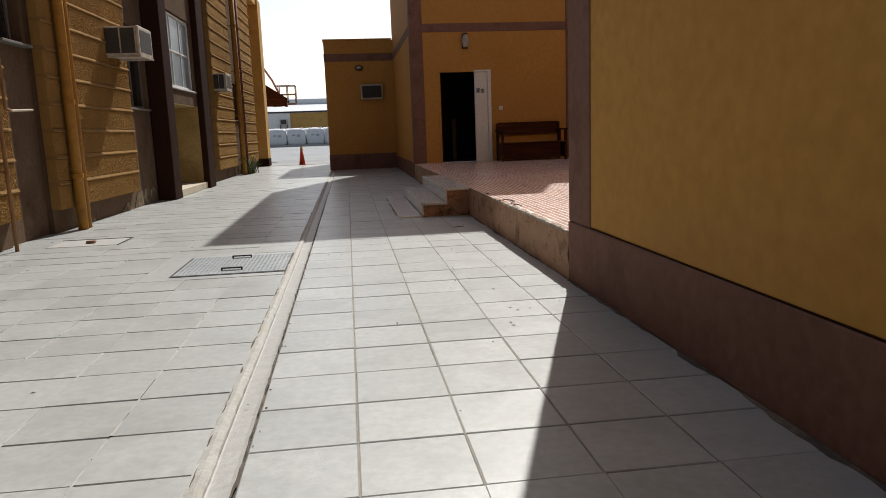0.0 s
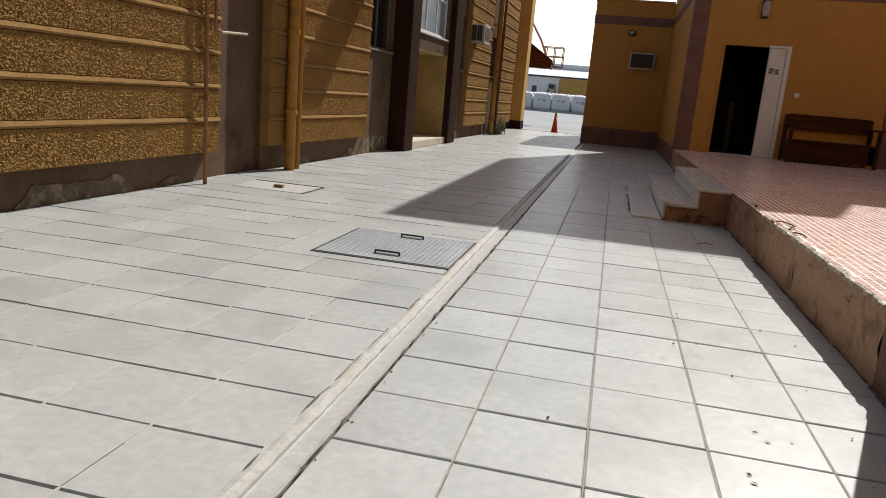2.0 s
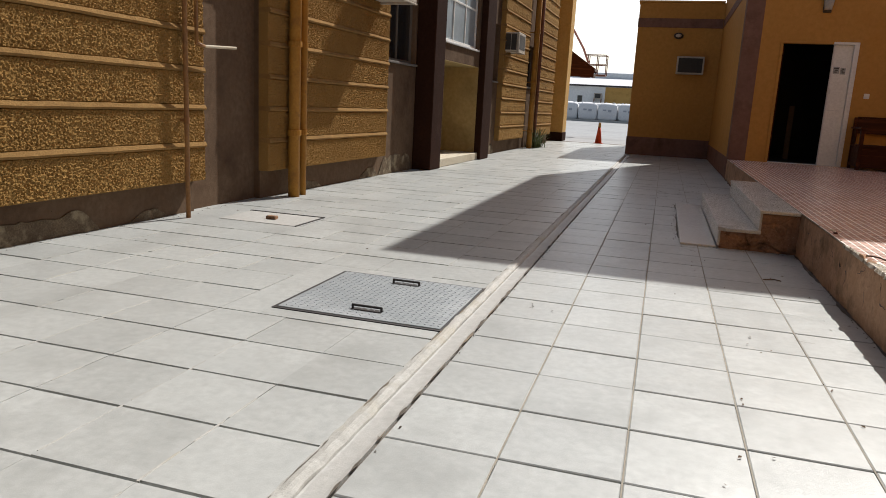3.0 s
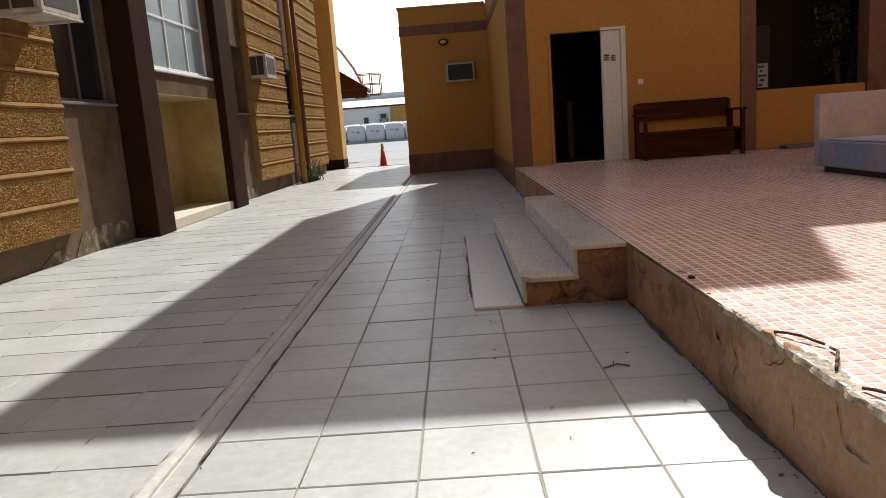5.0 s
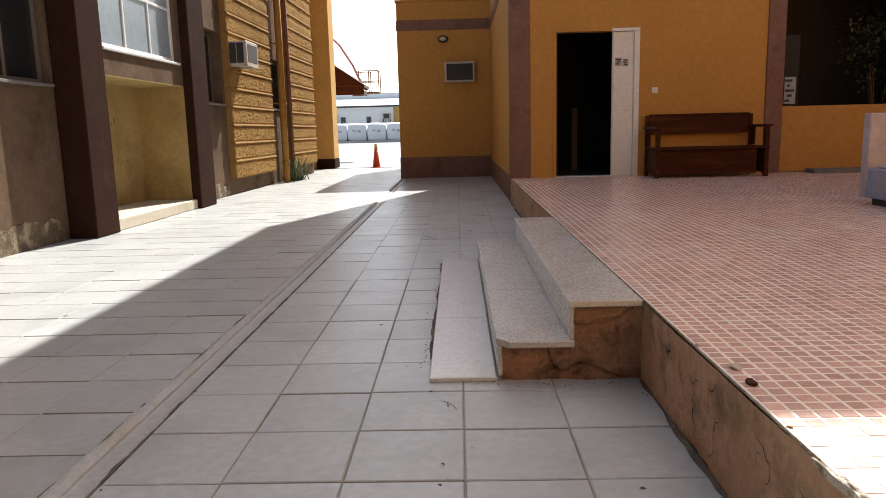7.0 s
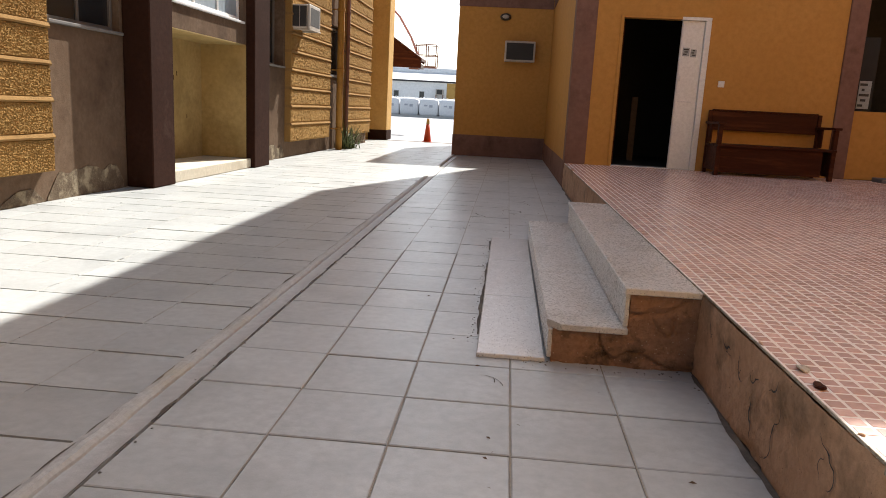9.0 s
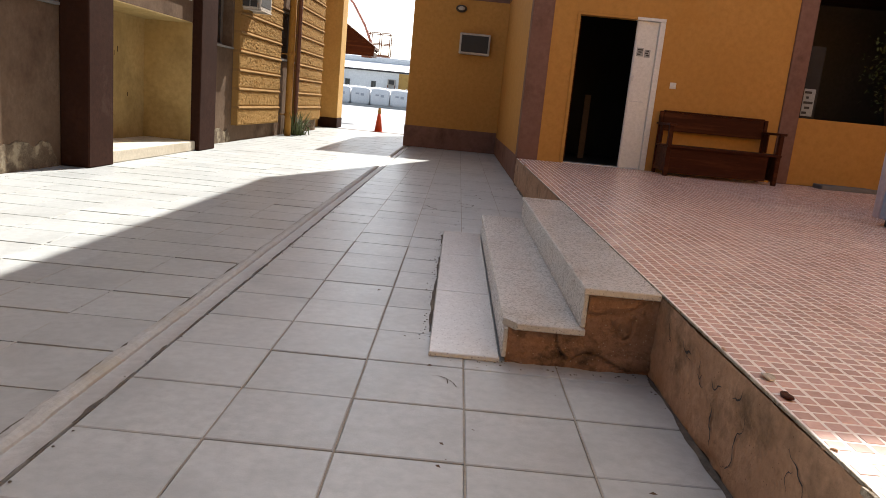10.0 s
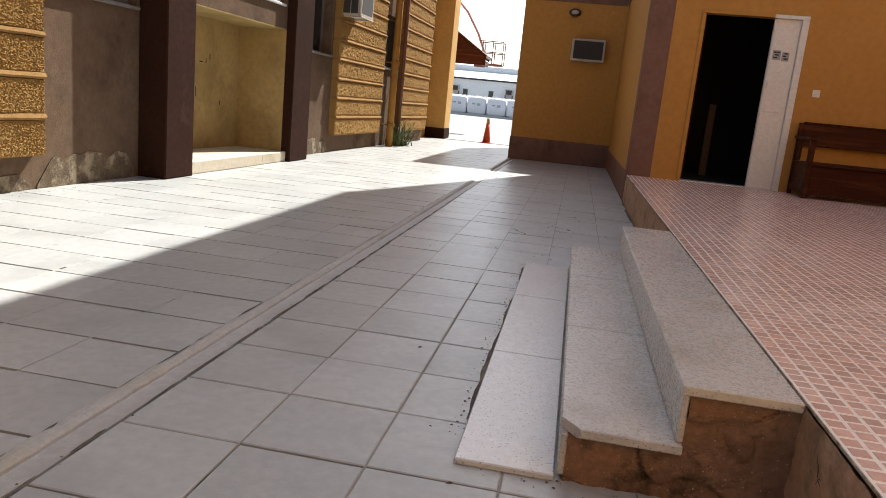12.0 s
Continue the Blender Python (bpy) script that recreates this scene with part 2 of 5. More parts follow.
# ---- building blocks ----
def bx(bm, x0, x1, y0, y1, z0, z1, bevel=0.0, seg=1):
    r = bmesh.ops.create_cube(bm, size=1.0)
    vs = r["verts"]
    bmesh.ops.scale(bm, vec=(abs(x1 - x0), abs(y1 - y0), abs(z1 - z0)), verts=vs)
    bmesh.ops.translate(bm, vec=((x0 + x1) / 2, (y0 + y1) / 2, (z0 + z1) / 2), verts=vs)
    if bevel:
        es = list({e for v in vs for e in v.link_edges})
        bmesh.ops.bevel(bm, geom=es, offset=bevel, segments=seg, affect="EDGES", profile=0.5)
    return bm


def box(*a, **k):
    return bx(bmesh.new(), *a, **k)


def rod(bm, p0, p1, r0, r1=None, n=14, caps=True):
    p0, p1 = Vector(p0), Vector(p1)
    d = p1 - p0
    m = Matrix.Translation((p0 + p1) / 2) @ d.to_track_quat("Z", "Y").to_matrix().to_4x4()
    bmesh.ops.create_cone(bm, cap_ends=caps, segments=n, radius1=r0, radius2=r0 if r1 is None else r1, depth=d.length, matrix=m)
    return bm


def pipe(bm, pts, r, n=10):
    for a, b in zip(pts, pts[1:]):
        rod(bm, a, b, r, n=n)
    for q in pts[1:-1]:
        bmesh.ops.create_icosphere(bm, subdivisions=2, radius=r * 1.02, matrix=Matrix.Translation(q))
    return bm


def lumpy(bm, amount, scale, seed=0.0):
    for v in bm.verts:
        v.co += noise.noise_vector(v.co * scale + Vector((seed, seed * 1.7, 3))) * amount
    return bm


def holed(us, zs, empty, lay):
    """A wall sheet with thickness: cells between the lines us and zs, but for those for which empty(u, z) holds; lay(u, z, side) places a corner."""
    bm = bmesh.new()
    grid = {}

    def v(i, j, s):
        if (i, j, s) not in grid:
            grid[i, j, s] = bm.verts.new(lay(us[i], zs[j], s))
        return grid[i, j, s]

    full = {(i, j) for i in range(len(us) - 1) for j in range(len(zs) - 1) if not empty((us[i] + us[i + 1]) / 2, (zs[j] + zs[j + 1]) / 2)}
    for i, j in full:
        for s in (0, 1):
            bm.faces.new([v(i, j, s), v(i + 1, j, s), v(i + 1, j + 1, s), v(i, j + 1, s)])
        for (a, b), (c, d), near in (((i, j), (i + 1, j), (i, j - 1)), ((i, j + 1), (i + 1, j + 1), (i, j + 1)), ((i, j), (i, j + 1), (i - 1, j)), ((i + 1, j), (i + 1, j + 1), (i + 1, j))):
            if near not in full:
                bm.faces.new([v(a, b, 0), v(c, d, 0), v(c, d, 1), v(a, b, 1)])
    bmesh.ops.recalc_face_normals(bm, faces=bm.faces)
    return bm


def mesh_of(name, bm, material, smooth=False):
    me = bpy.data.meshes.new(name)
    bm.to_mesh(me)
    bm.free()
    me.materials.append(material)
    if smooth:
        for p in me.polygons:
            p.use_smooth = True
    return me


def thing(name, label, category, m=None, group="", kind=""):
    ob = tagged(new(name), label, category, group, kind)
    ob.empty_display_size = 0.1
    if m is not None:
        ob.matrix_basis = m
    return ob


def part(name, bm, material, parent, label="", smooth=False):
    ob = new(name, mesh_of(name, bm, material, smooth))
    ob.parent = parent
    if label:
        tagged(ob, label)
    return ob


def single(name, bm, material, label, category, kind="structure", m=None, smooth=False, group=""):
    ob = tagged(new(name, mesh_of(name, bm, material, smooth)), label, category, group, kind)
    if m is not None:
        ob.matrix_basis = m
    return ob


# ---- ground ----
single("ground", box(-400, 400, -60, 1200, -0.4, -0.03), M_ROAD, "pale dusty asphalt yard reaching the horizon", "ground")
single("pavement_bed", box(-4.6, 1.6, -9, 29.4, -0.3, -0.016), M_BED, "dusty mortar under the paving slabs of the alley", "pavement")

# the shallow cement channel between the two paved halves
def strip(prof, amount):
    gut, ring = bmesh.new(), None
    for k in range(1540):
        y = -9 + 0.025 * k
        nxt = [gut.verts.new((x + amount * (0.005 * noise.noise((x * 9, y * 1.7, 1)) + 0.006 * noise.noise((x * 14, y * 11, 1))), y,
                              z + amount * (0.003 * noise.noise((x * 20, y * 3, 7)) + 0.004 * noise.noise((x * 30, y * 14, 4))) * (z > -0.02))) for x, z in prof]
        if ring:
            for i in range(len(prof)):
                j = (i + 1) % len(prof)
                gut.faces.new((ring[i], ring[j], nxt[j], nxt[i]))
        ring = nxt
    bmesh.ops.recalc_face_normals(gut, faces=gut.faces)
    return gut


gutter = thing("gutter", "shallow worn cement drainage channel along the alley", "drain", kind="structure")
part("channel_bed", strip([(-0.600, -0.013), (-0.592, -0.014), (-0.56, -0.011), (-0.525, -0.007), (-0.508, -0.002), (-0.507, -0.05), (-0.600, -0.05)], 0.35), M_GUTTER, gutter)
part("cement_ridge", strip([(-0.664, 0.0015), (-0.652, 0.004), (-0.632, 0.008), (-0.616, 0.006), (-0.604, -0.004), (-0.601, -0.014), (-0.601, -0.05), (-0.652, -0.05)], 1.0), M_RIDGE, gutter, "pale smeared cement ridge")

# ---- building along the alley: local axes w (out of the wall), u (along it, less 8), z; the drawn sizes shrink a little onto the real ones ----
LB = pose(-3.915, 8, 0, 0, 0, -1.43) @ Matrix.Diagonal((0.97, 0.975, 0.966, 1))
TOP = 6.4


def L(w, u, z):
    return (w, u - 8, z)


def lbox(bm, w0, w1, u0, u1, z0, z1, bevel=0.0):
    return bx(bm, w0, w1, u0 - 8, u1 - 8, z0, z1, bevel)


# openings: u0, u1, z0, z1
OPEN = [(8.08, 9.24, 0.0, 6.0), (12.7, 14.0, 1.78, 3.3), (14.61, 17.3, 0.0, 1.97), (14.85, 17.15, 2.3, 3.9), (18.2, 19.65, 1.75, 3.1), (22.7, 24.15, 1.75, 2.95)]
us = sorted({-9, 27.0, *[o[0] for o in OPEN], *[o[1] for o in OPEN]})
zs = sorted({0, TOP, *[o[2] for o in OPEN], *[o[3] for o in OPEN]})
wall_w = single("wall_west", holed(us, zs, lambda u, z: any(a < u < b and c < z < d for a, b, c, d in OPEN), lambda u, z, s: L(-0.35 * s, u, z)), M_GREYPLASTER,
                "grey brown plastered wall with damp stained foot", "wall", m=LB)
single("wall_west_back", lbox(bmesh.new(), -6.2, -6.0, -9, 30.2, 0, TOP), M_GREYPLASTER, "plain plastered back wall of the long building", "wall", m=LB)
single("wall_west_end", lbox(bmesh.new(), -6.0, -0.86, 30.0, 30.2, 0, TOP), M_YELLOWWALL, "plain yellow end wall of the long building", "wall", m=LB)
single("wall_west_start", lbox(bmesh.new(), -6.0, -0.35, -9, -8.8, 0, TOP), M_YELLOWWALL, "plain yellow near end wall of the long building", "wall", m=LB)
single("roof_west", lbox(bmesh.new(), -6.25, 0.10, -9.05, 30.22, TOP + 0.003, TOP + 0.18), M_YELLOWWALL, "flat concrete roof slab of the long building", "roof", m=LB)
single("floor_west", lbox(bmesh.new(), -6.0, -0.36, -8.8, 26.9, -0.02, 0.03), M_GREYWALL, "plain dark interior floor of the long building", "floor", m=LB)

bay_1 = single("wall_west_bay", holed([7.98, 8.4, 9.14, 9.3], [0.0, 2.42, 3.7, 6.1], lambda u, z: 8.4 < u < 9.14 and 2.42 < z < 3.7, lambda u, z, s: L(-0.07 - 0.19 * s, u, z)), M_GREYPLASTER, "narrow grey plastered bay set back between panels", "wall", m=LB)

# peeling damp foot of the grey wall: thin flaking patches
foot = thing("wall_foot", "flaking damp plaster along the wall foot", "plaster", LB, kind="structure")
for a, b, h in ((5.5, 6.85, 0.6), (7.2, 7.7, 0.35), (9.95, 10.7, 0.35), (11.9, 12.55, 0.5), (12.58, 14.02, 1.0), (18.02, 19.72, 1.0)):
    bm = bmesh.new()
    n = int((b - a) / 0.05)
    rows = [[bm.verts.new(L(0.010 + 0.004 * noise.noise((u * 6, k * 2.0, 2)), u, z)) for k, z in enumerate((0.0, 0.12 * h * min(1.0, 0.05 + 5 * (u - a), 0.05 + 5 * (b - u)), (0.27 + 0.10 * noise.noise((u * 2.3, 5, 1)) + 0.05 * noise.noise((u * 8, 5, 1)) + 0.02 * noise.noise((u * 21, 5, 1))) * h * min(1.0, 0.1 + 5 * (u - a), 0.1 + 5 * (b - u))))] for u in [a + (b - a) * i / n for i in range(n + 1)]]
    top = [bm.verts.new((r[2].co.x - 0.03, r[2].co.y, r[2].co.z + 0.006)) for r in rows]
    for i in range(n):
        for k in range(2):
            bm.faces.new((rows[i][k], rows[i + 1][k], rows[i + 1][k + 1], rows[i][k + 1]))
        bm.faces.new((rows[i][2], rows[i + 1][2], top[i + 1], top[i]))
    bmesh.ops.recalc_face_normals(bm, faces=bm.faces)
    part("flaking_patch", bm, M_PEELING, foot)


def rough_block(u0, u1, z0, z1, w, step):
    """A band of roughcast with a truly uneven face."""
    bm = bmesh.new()
    nu, nz = max(2, int((u1 - u0) / step)), max(2, int((z1 - z0) / step))
    g = []
    for i in range(nu + 1):
        col = []
        for j in range(nz + 1):
            u, z = u0 + (u1 - u0) * i / nu, z0 + (z1 - z0) * j / nz
            q = Vector((u, z, 4.0))
            d = 0.013 * noise.noise(q * 62) + 0.012 * noise.noise(q * 120)
            if i in (0, nu) or j in (0, nz):
                d = -0.012
            col.append(bm.verts.new(L(w + d, u, z)))
        g.append(col)
    for i in range(nu):
        for j in range(nz):
            bm.faces.new((g[i][j], g[i + 1][j], g[i + 1][j + 1], g[i][j + 1]))
    for line in ([c[0] for c in g], [c[-1] for c in g][::-1], g[0][::-1], g[-1]):
        back = [bm.verts.new((0.0, v.co.y, v.co.z)) for v in line]
        for i in range(len(line) - 1):
            bm.faces.new((line[i], back[i], back[i + 1], line[i + 1]))
    bmesh.ops.recalc_face_normals(bm, faces=bm.faces)
    return bm


RIBS = [0.665 + 0.352 * k for k in range(16)]


def rough_panel(u0, u1, step, w=0.13):
    t = thing("roughcast_panel", "ochre roughcast wall panel with smooth horizontal ribs", "wall panel", LB, "roughcast panels", "structure")
    edges = [0.32] + RIBS + [TOP - 0.02]
    for k, (a, b) in enumerate(zip(edges, edges[1:])):
        z0, z1 = (a if k == 0 else a + 0.026), b - (0.026 if k < len(edges) - 2 else 0)
        if z1 - z0 > 0.06:
            part("roughcast_band", rough_block(u0, u1, z0, z1, w, step if z0 < 3.6 else step * 3), M_ROUGHCAST, t)
    for z in RIBS:
        if z > TOP - 0.1:
            continue
        bm = bmesh.new()
        n = int((u1 - u0) / 0.12)
        ring = []
        for i in range(n + 1):
            u = u0 + (u1 - u0) * i / n
            a, b = 0.006 * noise.noise((u * 4, z * 9, 0)), 0.007 * noise.noise((u * 5, z * 7, 8))
            ring.append([bm.verts.new(L(ww, u, zz)) for ww, zz in ((0, z - 0.026), (w + 0.012, z - 0.026 + a), (w + 0.022 + b, z - 0.008 + a), (w + 0.004, z + 0.026 + b), (0, z + 0.026))])
        for i in range(n):
            for k in range(4):
                bm.faces.new((ring[i][k], ring[i + 1][k], ring[i + 1][k + 1], ring[i][k + 1]))
        bm.faces.new(ring[0])
        bm.faces.new(ring[-1][::-1])
        bmesh.ops.recalc_face_normals(bm, faces=bm.faces)
        part("rib", bm, M_RIB, t, smooth=False)
    return t


rough_panel(1.0, 3.4, 0.014)
rough_panel(3.402, 8.1, 0.0095)
rough_panel(9.22, 12.56, 0.0095)
rough_panel(19.75, 22.6, 0.03)
rough_panel(24.2, 26.99, 0.04)
# smooth yellow strip and end pier
single("wall_west_strip", holed([27.0, 27.5, 28.3, 29.4], [0.0, 1.75, 3.0, TOP - 0.01], lambda u, z: 27.5 < u < 28.3 and 1.75 < z < 3.0, lambda u, z, s: L(-0.45 - 0.4 * s, u, z)), M_YELLOWWALL, "smooth yellow rendered wall set back", "wall", m=LB)
single("wall_west_return", lbox(bmesh.new(), -0.85, -0.352, 26.8, 26.997, 0.0, TOP), M_YELLOWWALL, "short yellow return wall", "wall", m=LB)
pier = thing("pier_end", "yellow rendered end pier with a dark painted foot", "pier", LB, kind="structure")
part("shaft", lbox(bmesh.new(), -0.85, 0.16, 29.4, 30.2, 0.32, TOP + 0.25, 0.012), M_YELLOWWALL, pier)
part("foot", lbox(bmesh.new(), -0.84, 0.172, 29.388, 30.212, 0.0, 0.318, 0.012), M_DARKBROWN, pier, "dark brown painted foot")

for u0, u1 in ((14.05, 14.6), (17.3, 17.98)):
    bm = lbox(bmesh.new(), 0.002, 0.345, u0, u1, 0.0, TOP + 0.1, 0.014)
    bmesh.ops.subdivide_edges(bm, edges=[e for e in bm.edges if e.calc_length() > 3], cuts=70)
    for v in bm.verts:
        if v.co.z < 0.16:
            v.co += noise.noise_vector(v.co * 13) * 0.012 * (1 - v.co.z / 0.16)
    pil = thing("pilaster", "dark brown plastered pilaster with a chipped foot", "pilaster", LB, "dark pilasters", "structure")
    part("shaft", bm, M_DARKBROWN, pil)

# entrance bay: bulkhead with its window over a cream niche
bay = thing("entrance_bay", "plastered bulkhead over a cream recessed niche", "wall", LB, kind="structure")
part("bulkhead", holed([14.602, 14.85, 17.15, 17.298], [1.97, 2.3, 3.9, TOP], lambda u, z: 14.85 < u < 17.15 and 2.3 < z < 3.9, lambda u, z, s: L(0.002 + 0.2 * s, u, z)), M_GREYPLASTER, bay)
part("niche_back", lbox(bmesh.new(), -0.62, -0.55, 14.4, 17.4, 0.03, 2.1), M_CREAM, bay, "cream painted niche wall with stains")
part("niche_cheek", lbox(bmesh.new(), -0.55, 0.2, 14.602, 14.622, 0.16, 1.955), M_CREAM, bay)
part("niche_cheek", lbox(bmesh.new(), -0.55, 0.2, 17.28, 17.298, 0.16, 1.955), M_CREAM, bay)
scuff = bmesh.new()
for u, z, hu, hz in ((16.05, 1.42, 0.008, 0.05), (16.22, 1.36, 0.035, 0.008), (16.35, 1.38, 0.006, 0.035), (16.45, 1.44, 0.008, 0.04), (16.1, 0.95, 0.005, 0.07), (15.2, 1.2, 0.006, 0.02), (16.75, 0.8, 0.006, 0.03)):
    lbox(scuff, -0.5495, -0.547, u - hu, u + hu, z - hz, z + hz)
part("scuff_marks", scuff, M_DARKBROWN, bay, "dark scuffs on the niche wall")
part("niche_soffit", lbox(bmesh.new(), -0.55, 0.2, 14.623, 17.279, 1.955, 1.968), M_CREAM, bay)
part("niche_step", lbox(bmesh.new(), -0.55, 0.29, 14.623, 16.5, 0.0, 0.16, 0.012), M_KERB, bay, "pale kerb of the niche")
part("niche_step", lbox(bmesh.new(), -0.55, 0.28, 16.505, 17.297, 0.0, 0.155, 0.012), M_KERB, bay)


def window(name, u0, u1, z0, z1, w, cols, rows, pane, label, sill=True, frame_mat=None, thick=0.05):
    t = thing(name, label, "window", LB, kind="structure")
    fm = frame_mat or M_ALU
    fr = bmesh.new()
    for a, b, c, d in ((u0, u0 + thick, z0, z1), (u1 - thick, u1, z0, z1), (u0 + thick, u1 - thick, z0, z0 + thick), (u0 + thick, u1 - thick, z1 - thick, z1)):
        lbox(fr, w - 0.03, w + 0.03, a, b, c, d, 0.004)
    part("window_frame", fr, fm, t)
    for i in range(1, cols):
        u = u0 + (u1 - u0) * i / cols
        part("mullion", lbox(bmesh.new(), w - 0.022, w + 0.022, u - 0.02, u + 0.02, z0 + thick, z1 - thick, 0.004), fm, t)
    for j in range(1, rows):
        z = z0 + (z1 - z0) * j / rows
        part("transom", lbox(bmesh.new(), w - 0.02, w + 0.024, u0 + thick, u1 - thick, z - 0.018, z + 0.018, 0.004), fm, t)
    for i in range(cols):
        for j in range(rows):
            a, b = u0 + (u1 - u0) * i / cols, u0 + (u1 - u0) * (i + 1) / cols
            c, d = z0 + (z1 - z0) * j / rows, z0 + (z1 - z0) * (j + 1) / rows
            part("pane", lbox(bmesh.new(), w - 0.006, w + 0.004, a, b, c, d), pane, t)
    if sill:
        part("window_sill", lbox(bmesh.new(), w - 0.02, max(w + 0.12, 0.05), u0 - 0.03, u1 + 0.03, z0 - 0.035, z0, 0.006), M_ALU if pane is M_PANE_FROST else M_GREYWALL, t, "thin window sill")
    return t


window("window_1", 8.41, 9.13, 2.44, 3.68, -0.22, 2, 1, M_PANE_DARK, "dark sliding window in a narrow grey bay", frame_mat=M_DULLFRAME)
window("window_2", 12.72, 13.98, 1.8, 3.28, -0.1, 2, 1, M_PANE_DARK, "dark sliding window with a pale frame", frame_mat=M_DULLFRAME)
window("window_3", 14.86, 17.14, 2.31, 3.89, 0.12, 3, 2, M_PANE_FROST, "white framed frosted window over the niche", frame_mat=M_WHITE, thick=0.06)
window("window_4", 18.22, 19.63, 1.77, 3.08, -0.2, 2, 1, M_PANE_DARK, "dark sliding window beside the roughcast panel", frame_mat=M_DULLFRAME)
window("window_5", 22.72, 24.13, 1.77, 2.93, -0.15, 2, 1, M_PANE_DARK, "small dark window behind the downpipes", frame_mat=M_DULLFRAME)
window("window_6", 27.52, 28.28, 1.77, 2.98, -0.6, 1, 1, M_PANE_DARK, "small dark window beside the end pier", sill=False, frame_mat=M_DULLFRAME)


def downpipe(name, u, w, r, material, z1, label, bends=(), brackets=(0.5, 1.9, 3.3, 4.7)):
    t = thing(name, label, "pipe", LB)
    pts = [L(w, u, 0.0), *[L(*b) for b in bends], L(w, u, z1)]
    part("tube", pipe(bmesh.new(), pts, r), material, t, smooth=True)
    for z in brackets:
        if z < z1:
            part("bracket", rod(lbox(bmesh.new(), 0.0, w, u - 0.012, u + 0.012, z - 0.012, z + 0.012), L(w, u, z - 0.03), L(w, u, z + 0.03), r * 1.18), material, t)
    return t


downpipe("downpipe", 9.62, 0.22, 0.068, M_PIPE, TOP - 0.05, "thick yellow painted downpipe on the wall", brackets=(0.75, 1.75, 3.2, 4.7))
downpipe("downpipe", 9.83, 0.22, 0.038, M_PIPE, TOP - 0.05, "thinner yellow painted pipe beside the downpipe", brackets=(0.75, 1.75, 3.2, 4.7))
downpipe("downpipe", 7.74, 0.20, 0.022, M_THINPIPE, TOP - 0.05, "thin ochre brown painted pipe on roughcast", brackets=(0.9, 2.6, 4.4))
upper = thing("downpipe", "short ochre brown pipe ending in an elbow on roughcast", "pipe", LB)
part("tube", pipe(bmesh.new(), [L(0.20, 7.90, TOP - 0.05), L(0.20, 7.90, 1.60), L(0.21, 8.0, 1.58)], 0.017), M_THINPIPE, upper, smooth=True)
part("bracket", lbox(bmesh.new(), 0.12, 0.2, 7.888, 7.912, 2.588, 2.612), M_THINPIPE, upper)
downpipe("downpipe", 23.1, 0.22, 0.08, M_PIPE, TOP - 0.05, "thick ochre painted downpipe by the dark window")
downpipe("downpipe", 23.8, 0.22, 0.045, M_BROWNPIPE, TOP - 0.05, "slim brown downpipe by the dark window", brackets=(1.55, 2.4, 3.3, 4.7))
stub = thing("pipe_stub", "pale bare pipe stub sticking out of the brown pipe", "pipe", LB)
part("tube", rod(bmesh.new(), L(0.21, 8.0, 1.58), L(0.26, 8.42, 1.6), 0.014), M_KERB, stub)


def window_ac(name, u0, u1, w0, w1, z0, z1, label, m):
    t = thing(name, label, "air conditioner", m, "window air conditioners")
    part("casing", lbox(bmesh.new(), w0, w1 - 0.05, u0, u1, z0 + 0.03, z1, 0.012), M_ACBODY, t)
    part("front", lbox(bmesh.new(), w1 - 0.05, w1, u0 - 0.012, u1 + 0.012, z0 + 0.02, z1 + 0.01, 0.014), M_ACBODY, t)
    part("grille", lbox(bmesh.new(), w1 - 0.01, w1 + 0.004, u0 + 0.05, u1 - 0.05, z0 + 0.08, z1 - 0.05, 0.003), M_GRILLE, t, "dark condenser grille")
    dw = w1 - 0.05 - w0
    for a, b in ((0.03, 0.47), (0.52, 0.96)):
        part("louvre_panel", lbox(bmesh.new(), w0 + dw * a, w0 + dw * b, u0 - 0.006, u0 + 0.004, z0 + 0.06, z1 - 0.03, 0.003), M_GRILLE, t, "dark side louvres")
        for k in range(5):
            z = z0 + 0.14 + (z1 - z0 - 0.24) * k / 4
            part("slat", lbox(bmesh.new(), w0 + dw * a, w0 + dw * b, u0 - 0.012, u0 - 0.006, z - 0.006, z + 0.006), M_GRILLE, t)
    part("bracket", lbox(bmesh.new(), 0.0, w1 - 0.02, u0 + 0.04, u0 + 0.08, z0, z0 + 0.03), M_ACBODY, t)
    part("bracket", lbox(bmesh.new(), 0.0, w1 - 0.02, u1 - 0.08, u1 - 0.04, z0, z0 + 0.03), M_ACBODY, t)
    part("drip_tray", lbox(bmesh.new(), w1 - 0.02, w1 + 0.01, u0 - 0.01, u1 + 0.01, z0, z0 + 0.022, 0.003), M_ACBODY, t)
    return t


window_ac("air_conditioner", 11.55, 12.25, 0.12, 0.66, 2.54, 3.02, "aged cream window air conditioner on roughcast", LB)
window_ac("air_conditioner", 19.8, 20.5, 0.12, 0.47, 2.49, 2.96, "small cream window air conditioner on roughcast", LB)

